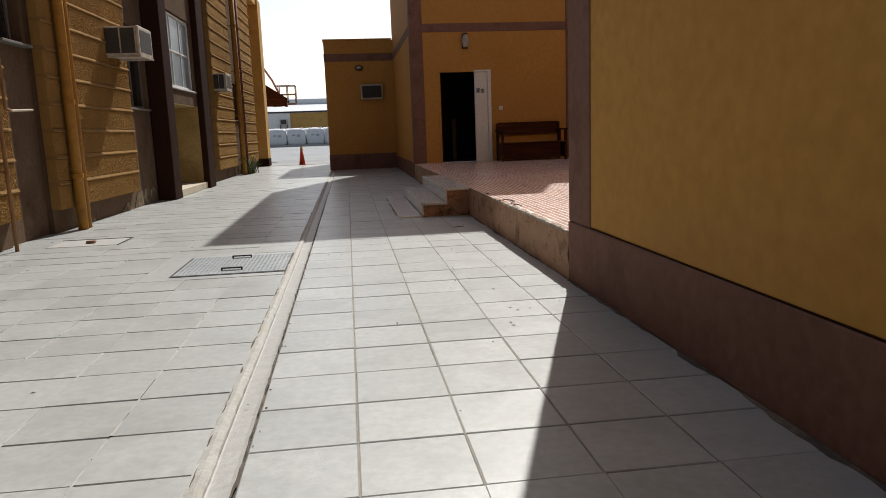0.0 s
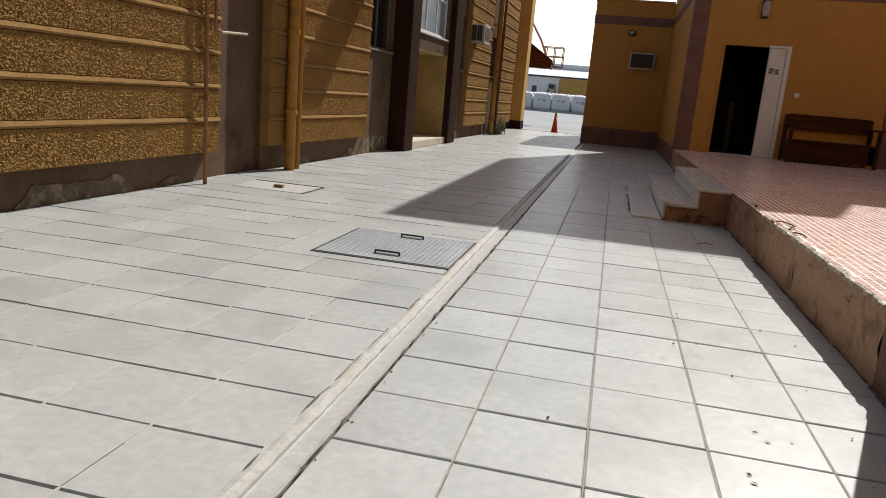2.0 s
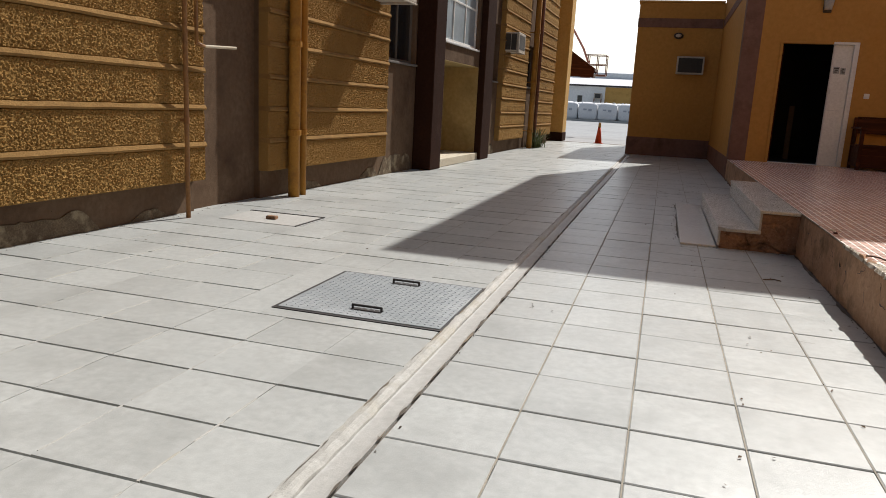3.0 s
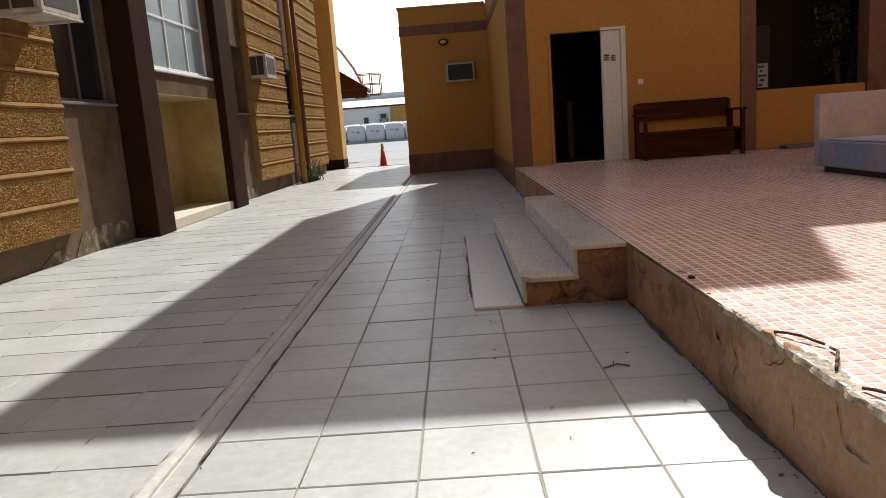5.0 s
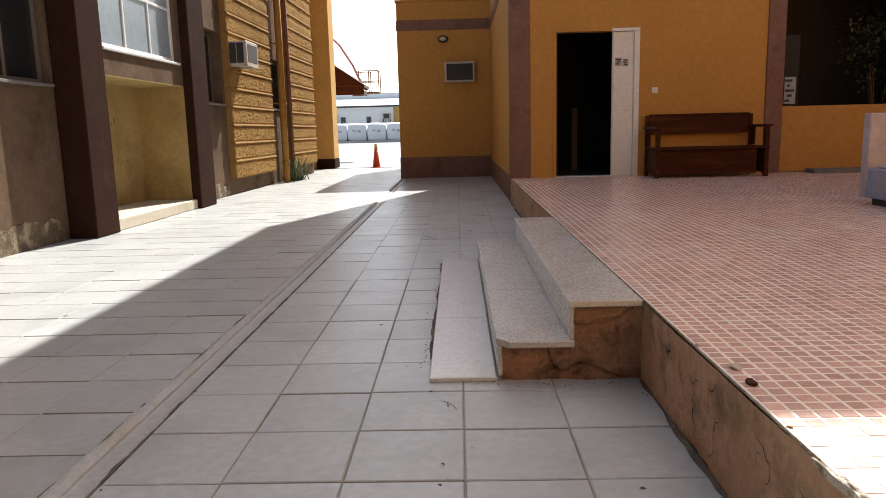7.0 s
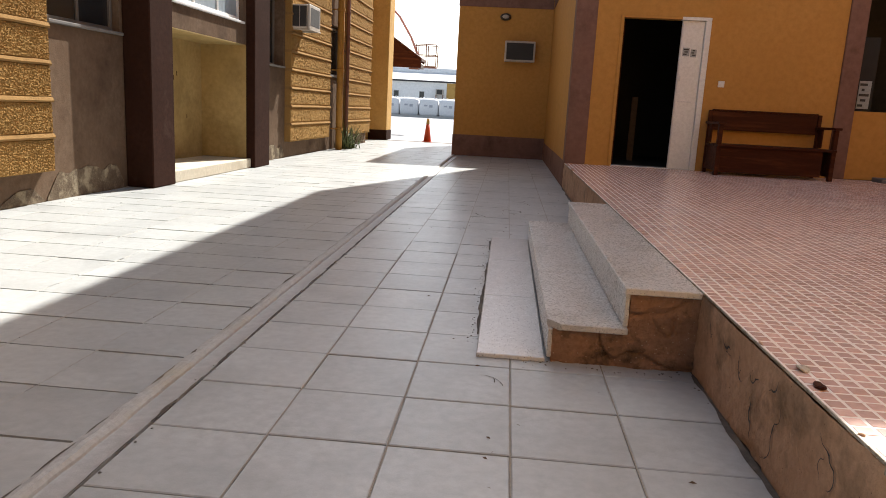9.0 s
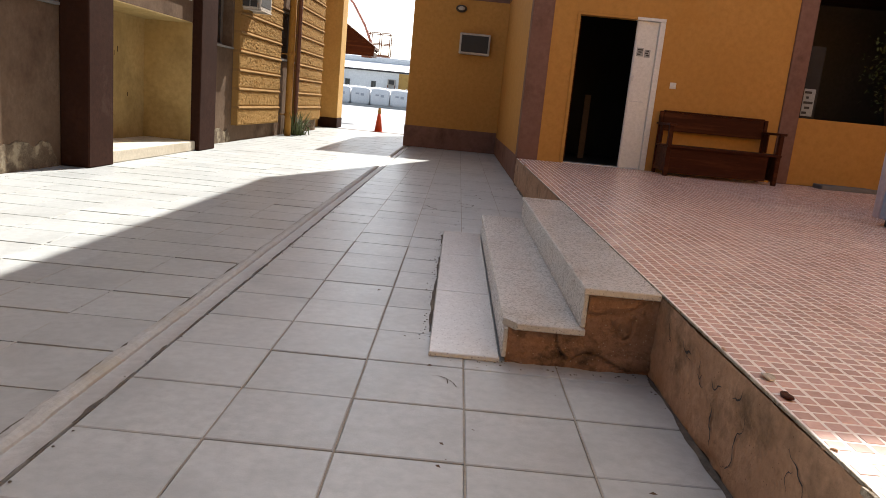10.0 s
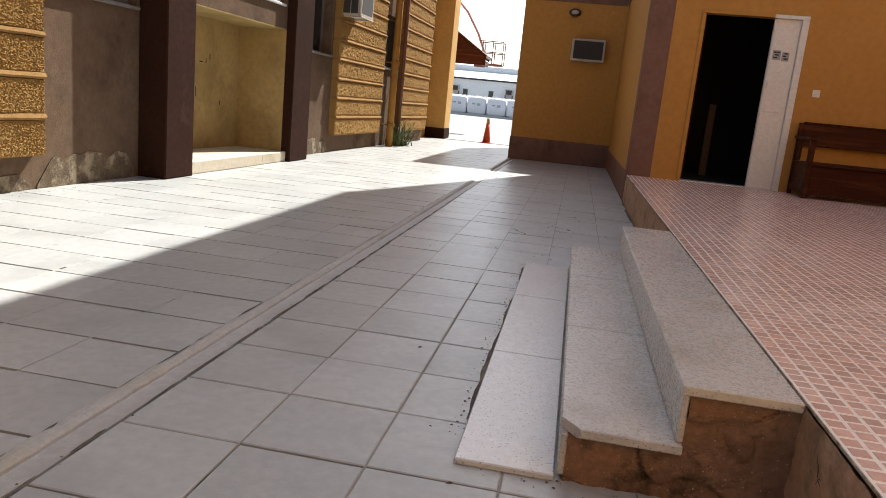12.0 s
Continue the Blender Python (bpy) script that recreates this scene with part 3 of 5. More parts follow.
# ---- near building on the other side ----
NX, NY = 1.53, 4.56
nearb = thing("building_near", "yellow ochre building with brown base and corner band", "building", kind="structure")
part("wall", box(NX + 0.004, 12.0, -9, NY - 0.004, 0, 7.0), M_OCHRE_NEAR, nearb)
part("corner_band", box(NX - 0.006, NX + 0.45, NY - 0.46, NY, 0.447, 7.0, 0.008), M_MAUVE, nearb, "brown painted corner band")
part("base_band", box(NX - 0.012, NX + 0.3, -9, NY + 0.003, 0, 0.445, 0.008), M_MAUVE, nearb, "stained brown painted base")
# added out of view: cuts skylight and bounce on south-facing surfaces
single("wall_south", box(-10.2, 12.0, -9.6, -9.3, -0.05, 7.0), M_GREYPLASTER, "unseen grey brown wall added to hold back skylight", "wall")
part("groove", box(NX - 0.004, NX + 0.1, -9, NY - 0.461, 0.4455, 0.453), M_DARKBROWN, nearb)

# ---- raised terrace ----
PZ, PX = 0.37, 1.53
terrace = thing("terrace", "raised terrace with cracked brown rendered side", "terrace", kind="structure")
bm = box(PX + 0.022, 12.0, NY + 0.004, 16.918, 0.0, PZ - 0.012)
part("body", bm, M_PLATSIDE, terrace)
# uneven rendered face, split into plates by shallow grooves
def face_x(y, z):
    q = Vector((y, z, 0.0))
    warp = q + noise.noise_vector(q * 5) * 0.07
    split_at = abs(noise.noise(warp * 2.6 + Vector((1, 4, 0))))
    return PX - 0.010 + 0.009 * noise.noise((y * 3, z * 8, 0)) + 0.004 * noise.noise((y * 14, z * 14, 3)) + 0.003 * noise.noise(q * 34) + 0.013 * max(0, 1 - split_at / 0.055) * max(0.0, 0.55 + noise.noise(q * 2.2 + Vector((0, 0, 5))))


bm = bmesh.new()
ys = [NY + 0.005 + 0.0095 * i for i in range(470)]
ys += [ys[-1] + (16.915 - ys[-1]) * (i + 1) / 300 for i in range(300)]
cols = [[bm.verts.new((face_x(y, z), y, z)) for z in [(PZ - 0.012) * q / 36 for q in range(37)]] for y in ys]
for a, b in zip(cols, cols[1:]):
    for k in range(36):
        bm.faces.new((a[k], a[k + 1], b[k + 1], b[k]))
bmesh.ops.recalc_face_normals(bm, faces=bm.faces)
part("rendered_face", bm, M_PLATSIDE, terrace, smooth=True)
part("grout_bed", box(PX - 0.004, 12.0, NY + 0.004, 16.918, PZ - 0.011, PZ - 0.0012), M_GROUT, terrace, "pale pink grout between mosaic tiles")
part("edge_trim", box(PX - 0.007, PX - 0.003, 7.42, 16.915, PZ - 0.009, PZ + 0.0005, 0.001), M_MORTAR, terrace, "thin pale edge trim")

# steps
steps = thing("steps", "speckled stone steps with rough red brown ends", "steps", kind="structure")
SY0, SY1 = 8.97, 12.0
part("core", box(0.896, PX - 0.015, SY0 + 0.05, SY1 - 0.02, 0, 0.155), M_RUBBLE, steps, "rough red brown rendered core")
part("core", box(1.22, PX - 0.016, SY0 + 0.05, SY1 - 0.02, 0.157, PZ - 0.03), M_RUBBLE, steps)
end = bmesh.new()
grid_ = {}
E_STEP = 0.0078
for i in range(83):
    for j in range(44):
        x, z = 0.893 + E_STEP * i, E_STEP * j
        if z > 0.157 and x < 1.216:
            continue
        q = Vector((x, z, 0.0))
        warp = q + noise.noise_vector(q * 7) * 0.05
        split_at = abs(noise.noise(warp * 4.2 + Vector((3, 0, 0))))
        d = 0.016 * noise.noise(q * 9) + 0.007 * noise.noise(q * 30) + 0.003 * noise.noise(q * 80) - 0.016 * max(0, 1 - split_at / 0.045)
        if 0 < i < 82:
            d -= 0.012 * max(0, noise.noise(q * 4 + Vector((0, 7, 0))))
        grid_[i, j] = end.verts.new((min(x, PX - 0.008), SY0 + 0.018 - d, min(z, PZ - 0.031)))
for (i, j), v in grid_.items():
    c = [grid_.get(k) for k in ((i, j), (i + 1, j), (i + 1, j + 1), (i, j + 1))]
    if all(c):
        end.faces.new(c)
part("broken_end", end, M_RUBBLE, steps, "broken red brown render with dark hollows")
cuts = [SY0, 10.02, 11.06, SY1]


def slab(x0, x1, y0, y1, z0, z1, chip=False):
    bm = box(x0, x1, y0, y1, z0, z1, 0.004)
    if chip:
        bmesh.ops.bisect_plane(bm, geom=bm.verts[:] + bm.edges[:] + bm.faces[:], plane_co=(x0 + 0.055, y0, z0), plane_no=(-0.8, -0.62, 0.12), clear_outer=True)
        bmesh.ops.holes_fill(bm, edges=[e for e in bm.edges if e.is_boundary])
    return bm


for k in range(3):
    a, b = cuts[k] + 0.002, cuts[k + 1] - 0.002
    part("ground_slab", slab(0.56, 0.868, a, b, 0.0, 0.022), M_MARBLE, steps)
    part("tread", slab(0.868, 1.218, a - 0.01 * (k == 0), b, 0.157, 0.187, k == 0), M_TREAD, steps)
    part("riser", slab(0.874, 0.894, a + 0.012 * (k == 0), b, 0.022, 0.156), M_TREAD, steps)
    part("tread", slab(1.19, PX - 0.013, a - 0.01 * (k == 0), b, PZ - 0.029, PZ + 0.001), M_TREAD, steps)
    part("riser", slab(1.198, 1.219, a + 0.012 * (k == 0), b, 0.188, PZ - 0.03), M_TREAD, steps)

# ---- door block ----
BY, BH, BE, BN = 16.92, 9.47, 5.345, 23.3
tower = thing("building_tower", "ochre rendered tower block with brown bands", "building", kind="structure")
D0, D1, DZ = 2.20, 3.43, 2.535
part("wall", holed([PX, D0, D1, BE], [0.0, PZ, DZ, BH], lambda x, z: D0 < x < D1 and PZ < z < DZ, lambda x, z, s: (x, BY + 0.22 * s, z)), M_OCHRE, tower)
part("wall", box(PX, PX + 0.22, BY + 0.224, BN, 0, BH), M_OCHRE, tower)
part("wall", box(BE - 0.22, BE, BY + 0.224, BN, 0, BH), M_OCHRE, tower)
part("wall", box(PX + 0.224, BE - 0.224, BN - 0.22, BN, 0, BH), M_OCHRE, tower)
# roof overhang and the unseen block under it are added to shape the shadow
part("roof", box(PX - 0.02, BE - 0.1, BY - 0.9, BN + 0.02, BH + 0.003, BH + 0.2), M_OCHRE, tower)
part("oversailing_storey", box(PX - 0.018, BE - 0.102, BY - 0.898, BY - 0.002, 8.0, BH), M_OCHRE, tower)
part("corner_band", box(PX - 0.008, PX + 0.30, BY - 0.008, BY + 0.30, PZ + 0.001, BH - 0.01, 0.006), M_MAUVE, tower, "brown painted corner band")
part("floor_band", box(PX + 0.303, BE - 0.003, BY - 0.012, BY - 0.001, 3.46, 3.66, 0.003), M_MAUVE, tower, "brown painted floor band")
part("floor_band", box(PX - 0.012, PX - 0.001, BY + 0.303, 23.2, 3.46, 3.66, 0.003), M_MAUVE, tower)
part("base_band", box(PX - 0.014, PX - 0.001, BY + 0.003, 23.2, 0, 0.40, 0.004), M_MAUVE, tower, "stained brown painted base")
# the room's darkness is put into the colour of these three surfaces
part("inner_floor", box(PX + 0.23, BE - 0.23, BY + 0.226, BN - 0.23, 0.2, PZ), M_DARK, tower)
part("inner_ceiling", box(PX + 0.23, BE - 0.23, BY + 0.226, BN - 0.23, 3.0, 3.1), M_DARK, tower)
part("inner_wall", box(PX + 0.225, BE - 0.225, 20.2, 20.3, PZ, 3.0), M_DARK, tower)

door = thing("door_1", "white double door, one leaf open on a dark room", "door", kind="structure")
fr = bmesh.new()
for a in ((D1 - 0.05, D1 + 0.03, PZ, DZ - 0.016), (3.045, D1 + 0.03, DZ - 0.015, DZ + 0.03)):
    bx(fr, a[0], a[1], BY - 0.02, BY + 0.1, a[2], a[3], 0.004)
part("door_frame", fr, M_WHITE, door)
fr = bmesh.new()
for a in ((D0 - 0.03, D0 + 0.02, PZ, DZ - 0.011), (D0 - 0.03, 3.043, DZ - 0.01, DZ + 0.03)):
    bx(fr, a[0], a[1], BY - 0.02, BY + 0.1, a[2], a[3], 0.004)
part("door_frame", fr, M_OCHRE, door, "ochre painted side of the door frame")
leaf = part("door_leaf", box(3.075, D1 - 0.052, BY + 0.03, BY + 0.07, PZ + 0.012, DZ - 0.018, 0.003), M_WHITE, door)
part("edge_strip", box(3.06, 3.078, BY + 0.022, BY + 0.074, PZ + 0.012, DZ - 0.018, 0.003), M_ALU, leaf)
part("rail", box(3.10, 3.30, BY + 0.018, BY + 0.03, 1.36, 1.375), M_ALU, leaf)
part("bolt", box(3.085, 3.105, BY + 0.012, BY + 0.03, 1.66, 1.74, 0.002), M_ALU, leaf)
for k, (x, z, w, h) in enumerate(((3.10, 2.02, 0.10, 0.12), (3.215, 2.01, 0.085, 0.11))):
    part("notice", lumpy(box(x, x + w, BY + 0.0265, BY + 0.03, z, z + h), 0.004, 30, k), M_PAPER, leaf, "torn pale notice on the leaf")
    for q in range(3):
        part("notice_print", box(x + 0.012 + 0.014 * ((q + k) % 2), x + w * (0.62 + 0.13 * ((q + 2 * k) % 3)), BY + 0.0215, BY + 0.0225, z + 0.02 + 0.032 * q, z + 0.037 + 0.032 * q), M_BLACK, leaf)
part("open_leaf", box(D0 + 0.035, D0 + 0.075, BY + 0.24, BY + 1.1, PZ + 0.012, DZ - 0.035, 0.003), M_WOOD, door, "inner side of the open leaf")
part("threshold", box(D0, D1, BY - 0.01, BY + 0.22, PZ, PZ + 0.012, 0.003), M_MARBLE, door)
# pale wood given a dark brown so that it looks dim indoors
post = thing("wooden_plank", "wooden plank leaning inside the dark room, its colour dimmed", "plank")
part("board", box(2.72, 2.82, 18.6, 18.63, PZ, 1.45, 0.004), M_DRYLEAF, post)

# lamp over the door and switch beside it
lamp = thing("wall_lamp", "bronze bulkhead lamp on the ochre wall above door", "lamp")
part("back_plate", box(2.78, 2.92, BY - 0.03, BY, 3.06, 3.42, 0.01), M_LAMP, lamp)
part("diffuser", rod(rod(bmesh.new(), (2.85, BY - 0.1, 3.10), (2.85, BY - 0.1, 3.26), 0.06, 0.085), (2.85, BY - 0.1, 3.26), (2.85, BY - 0.1, 3.38), 0.085, 0.05), M_ACBODY, lamp, "dusty glass cover", True)
part("cap", rod(bmesh.new(), (2.85, BY - 0.1, 3.38), (2.85, BY - 0.1, 3.42), 0.06, 0.03), M_LAMP, lamp)
part("arm", box(2.83, 2.87, BY - 0.1, BY - 0.03, 3.34, 3.37), M_LAMP, lamp)
sw = thing("light_switch", "small white switch plate on the ochre wall", "switch")
part("plate", box(3.65, 3.74, BY - 0.014, BY, 1.6, 1.69, 0.004), M_WHITE, sw)
part("rocker", box(3.675, 3.715, BY - 0.02, BY - 0.014, 1.622, 1.668, 0.003), M_WHITE, sw)

# ---- lower wing with the open bay ----
wing = thing("building_wing", "ochre wing with brown pillars and an open porch", "building", kind="structure")
WX0, WX1 = 5.605, 7.44
part("pillar", box(BE + 0.003, WX0, BY - 0.03, BY + 0.3, PZ, 7.95, 0.008), M_MAUVE, wing, "brown painted pillar")
part("pillar", box(WX1, WX1 + 0.3, BY - 0.03, BY + 0.3, PZ, 7.95, 0.008), M_MAUVE, wing, "brown painted pillar")
part("parapet", box(WX0 + 0.002, WX1 - 0.002, BY + 0.03, BY + 0.2, PZ, 1.36, 0.006), M_OCHRE, wing)
part("lintel", box(WX0 + 0.002, WX1 - 0.002, BY + 0.0, BY + 0.25, 3.45, 7.95), M_OCHRE, wing)
part("wall", box(WX1 + 0.303, 12.0, BY, BY + 0.25, PZ, 7.95), M_OCHRE, wing)
# porch gloom comes partly from the darkened grey of these walls
part("porch_wall", box(BE + 0.003, 12, 20.0, 20.2, 0, 7.95), M_PORCH, wing, "grey porch back wall, darkened for the porch shade")
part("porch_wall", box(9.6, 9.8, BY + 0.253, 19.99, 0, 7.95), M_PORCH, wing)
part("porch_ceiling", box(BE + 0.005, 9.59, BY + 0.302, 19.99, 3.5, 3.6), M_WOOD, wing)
part("porch_floor", box(BE + 0.005, 9.59, BY + 0.302, 19.99, 0.1, PZ), M_GREYWALL, wing)
# unseen roof front, plus a filler added to close a gap in its shadow
part("roof", box(BE + 0.03, 12.0, BY - 0.9, 20.2, 7.953, 8.15), M_OCHRE, wing)
part("eave", box(BE - 0.098, BE + 0.028, BY - 0.9, BY - 0.002, 7.953, 8.15), M_OCHRE, wing)
# added out of view; its height sets how much sky reaches the terrace
single("wall_east", box(12.004, 12.2, NY - 0.2, 20.2, 0, 5.5), M_OCHRE, "unseen ochre wall added to close the terrace and limit skylight", "wall")

# ---- annex ----
AX, AY, AH = -0.665, 23.24, 4.1
annex = thing("building_annex", "low ochre annex with brown band and base", "building", kind="structure")
part("wall", box(AX, PX - 0.003, AY, 28.8, 0, AH), M_OCHRE, annex)
part("wall", box(PX, BE, BN + 0.024, 28.8, 0, AH), M_OCHRE, annex)
part("top_band", box(AX - 0.012, PX - 0.02, AY - 0.012, AY - 0.001, 3.45, 3.69, 0.003), M_MAUVE, annex, "brown painted top band")
part("base_band", box(AX - 0.012, PX - 0.016, AY - 0.014, AY - 0.001, 0, 0.5, 0.003), M_MAUVE, annex, "stained brown painted base")
part("coping", box(AX - 0.03, PX - 0.024, AY - 0.03, 28.82, AH + 0.002, AH + 0.05, 0.01), M_OCHRE, annex)
window_ac_annex = thing("air_conditioner", "grey grilled window air conditioner in the annex wall", "air conditioner", group="window air conditioners")
part("casing", box(0.445, 1.15, AY - 0.22, AY - 0.002, 2.235, 2.70, 0.014), M_ACBODY, window_ac_annex)
part("grille", box(0.49, 1.105, AY - 0.226, AY - 0.219, 2.28, 2.655), M_GRILLE, window_ac_annex, "dark condenser grille")
for k in range(9):
    part("slat", box(0.495, 1.10, AY - 0.232, AY - 0.2265, 2.30 + 0.041 * k, 2.308 + 0.041 * k), M_BLACK, window_ac_annex)
bul = thing("wall_lamp", "oval dark bulkhead lamp high on the annex wall", "lamp")
bm = bmesh.new()
bmesh.ops.create_uvsphere(bm, u_segments=20, v_segments=10, radius=1.0, matrix=Matrix.Translation((0.42, AY - 0.03, 3.24)) @ Matrix.Diagonal((0.13, 0.08, 0.085, 1)))
part("body", bm, M_LAMP, bul, smooth=True)
bm = bmesh.new()
bmesh.ops.create_uvsphere(bm, u_segments=16, v_segments=8, radius=1.0, matrix=Matrix.Translation((0.42, AY - 0.075, 3.24)) @ Matrix.Diagonal((0.085, 0.05, 0.05, 1)))
part("diffuser", bm, M_ACBODY, bul, "dusty glass cover", True)


# ---- loose things ----
def bench(m):
    t = thing("wooden_bench", "dark varnished wooden bench against the ochre wall", "bench", m)
    W = 1.60
    for x in (0.0, W - 0.06):
        part("front_leg", box(x, x + 0.06, 0.0, 0.07, 0, 0.70, 0.006), M_WOOD, t)
        part("rear_leg", box(x + 0.004, x + 0.056, 0.60, 0.65, 0, 0.90, 0.006), M_WOOD, t)
        part("armrest", box(x - 0.02, x + 0.08, -0.04, 0.66, 0.70, 0.735, 0.01, 2), M_WOOD, t)
        part("arm_panel", box(x + 0.018, x + 0.042, 0.45, 0.60, 0.44, 0.70, 0.004), M_WOOD, t)
        part("side_rail", box(x + 0.012, x + 0.048, 0.07, 0.60, 0.06, 0.12, 0.004), M_WOOD, t)
        part("side_panel", box(x + 0.02, x + 0.04, 0.07, 0.60, 0.12, 0.40), M_WOOD, t)
    back = part("backrest", box(0.06, W - 0.06, 0.615, 0.64, 0.62, 0.89, 0.006), M_WOOD, t)
    part("top_rail", box(0.056, W - 0.056, 0.605, 0.652, 0.891, 0.915, 0.006), M_WOOD, back)
    for k in range(3):
        part("seat_board", box(0.0, W, -0.025 + 0.205 * k, 0.172 + 0.205 * k, 0.40, 0.432, 0.006), M_WOOD, t)
    part("front_panel", box(0.06, W - 0.16, 0.03, 0.05, 0.05, 0.40, 0.004), M_WOOD, t, "dark boarded front")
    return t


bench(pose(3.54, BY - 0.73, PZ))

seat = thing("painted_bench", "painted concrete bench, blue seat and pinkish back", "bench")
part("plinth", box(4.47, 6.2, 10.65, 12.42, PZ, PZ + 0.06), M_BLACK, seat, "black recessed plinth")
part("seat_block", box(4.42, 6.25, 10.6, 12.44, PZ + 0.061, 0.70, 0.012), M_BLUE, seat, "pale blue painted seat block")
part("seat_top", box(4.46, 6.2, 10.62, 12.36, 0.701, 0.72, 0.006), M_PINK, seat)
part("backrest", box(4.42, 6.25, 12.445, 12.56, PZ + 0.061, 1.19, 0.012), M_PINK, seat, "washed pink backrest")

ledge = thing("stone_ledge", "grey stone slabs lying along the porch wall", "slab")
part("slab", lumpy(box(5.95, 6.75, BY - 0.42, BY - 0.12, PZ, PZ + 0.06, 0.008), 0.006, 5), M_GREYWALL, ledge)
part("slab", lumpy(box(6.77, 7.5, BY - 0.44, BY - 0.14, PZ, PZ + 0.05, 0.008), 0.006, 5), M_GREYWALL, ledge)

# poster and dark board in the porch
board = thing("notice_board", "dark upright board with a printed pale poster", "board")
part("panel", box(5.63, 5.93, BY + 0.21, BY + 0.25, 1.362, 2.42, 0.004), M_DARK, board)
part("poster", box(5.72, 5.89, BY + 0.2, BY + 0.209, 1.40, 1.80), M_PAPER, board, "pale poster with dark print")
for k in range(5):
    part("print", box(5.73 + 0.03 * (k % 2), 5.80 + 0.035 * (k % 3), BY + 0.196, BY + 0.2, 1.43 + 0.075 * k, 1.465 + 0.075 * k), M_BLACK, board)


def leafy(bm, centre, spread, count, size, rng):
    for _ in range(count):
        p = Vector(centre) + Vector((rng.gauss(0, spread[0]), rng.gauss(0, spread[1]), rng.gauss(0, spread[2])))
        d = Vector((rng.uniform(-1, 1), rng.uniform(-1, 1), rng.uniform(-0.4, 0.9))).normalized()
        s = d.cross(Vector((0, 0, 1))).normalized() * size * 0.28
        ln = size * rng.uniform(0.7, 1.3)
        a, b, c, e = p, p + d * ln * 0.5 + s, p + d * ln, p + d * ln * 0.5 - s
        bm.faces.new([bm.verts.new(q) for q in (a, b, c, e)])
    return bm


rng = random.Random(4)
shrub = thing("potted_shrub", "dark leafy shrub standing in the porch opening", "plant")
part("pot", rod(bmesh.new(), (7.5, 17.75, PZ), (7.5, 17.75, 0.8), 0.16, 0.22, 20), M_PLATSIDE, shrub)
st = bmesh.new()
for k in range(7):
    rod(st, (7.5, 17.75, 0.78), (7.5 + rng.uniform(-0.4, 0.3), 17.7 + rng.uniform(-0.2, 0.2), rng.uniform(1.6, 2.6)), 0.018, 0.006, 6)
part("stem", st, M_DRYLEAF, shrub)
lf = bmesh.new()
for k in range(14):
    leafy(lf, (7.52 + rng.uniform(-0.5, 0.3), 17.7 + rng.uniform(-0.2, 0.2), rng.uniform(1.4, 2.75)), (0.13, 0.1, 0.11), 45, 0.075, rng)
part("foliage", lf, M_LEAF, shrub)

# manhole covers
cover = thing("manhole_cover", "grey chequered steel manhole cover in the paving", "manhole cover")
CX0, CX1, CY0, CY1 = -1.605, -0.668, 5.62, 6.53
part("frame", bx(bx(bx(bx(bmesh.new(), CX0 - 0.02, CX0, CY0 - 0.02, CY1 + 0.02, -0.012, 0.004), CX1, CX1 + 0.012, CY0 - 0.02, CY1 + 0.02, -0.012, 0.004), CX0, CX1, CY0 - 0.02, CY0, -0.012, 0.004), CX0, CX1, CY1, CY1 + 0.02, -0.012, 0.004), M_BLACK, cover, "dark steel rim")
part("plate", box(CX0 + 0.003, CX1 - 0.003, CY0 + 0.003, CY1 - 0.003, -0.012, 0.008, 0.002), M_STEEL, cover)
tread = bmesh.new()
for i in range(25):
    for j in range(24):
        c = Vector((CX0 + 0.04 + i * 0.0365, CY0 + 0.04 + j * 0.0365, 0.008))
        a = 0.78 if (i + j) % 2 else -0.78
        d, s = Vector((math.cos(a), math.sin(a), 0)) * 0.015, Vector((-math.sin(a), math.cos(a), 0)) * 0.0045
        q = [tread.verts.new(c + v) for v in (-d, s, d, -s)]
        t = [tread.verts.new(c + v * 0.6 + Vector((0, 0, 0.002))) for v in (-d, s, d, -s)]
        tread.faces.new(t)
        for k in range(4):
            tread.faces.new((q[k], q[(k + 1) % 4], t[(k + 1) % 4], t[k]))
tr = part("tread_pattern", tread, M_STEEL, cover, "raised chequer marks")
tagged(tr, kind="stuff")
for y in (5.76, 6.39):
    part("handle_recess", box(-1.22, -1.04, y - 0.025, y + 0.025, 0.0082, 0.0095), M_BLACK, cover, "dark handle recess")
    part("handle", pipe(bmesh.new(), [(-1.215, y, 0.009), (-1.215, y, 0.03), (-1.045, y, 0.03), (-1.045, y, 0.009)], 0.007, 8), M_BLACK, cover, "black bar handle")

cover2 = thing("manhole_cover", "concrete filled manhole cover with a dark open edge", "manhole cover")
part("plate", box(-3.49, -2.72, 7.86, 8.40, -0.012, 0.004, 0.003), M_GUTTER, cover2)
part("rim", bx(box(-3.5, -2.7, 8.402, 8.43, -0.012, 0.008), -2.718, -2.7, 7.86, 8.402, -0.012, 0.006), M_BLACK, cover2, "dark rusted rim")
part("lift_block", lumpy(box(-3.12, -3.02, 8.05, 8.11, 0.004, 0.035, 0.006), 0.006, 20), M_RUBBLE, cover2)

# traffic cone
cone = thing("traffic_cone", "orange traffic cone standing in the sunny road", "traffic cone", pose(-1.95, 29.3, -0.03) @ Matrix.Scale(0.96, 4))
part("base", box(-0.17, 0.17, -0.17, 0.17, 0, 0.035, 0.01), M_ORANGE, cone)
part("body", rod(bmesh.new(), (0, 0, 0.035), (0, 0, 0.62), 0.13, 0.055, 20), M_ORANGE, cone, smooth=True)
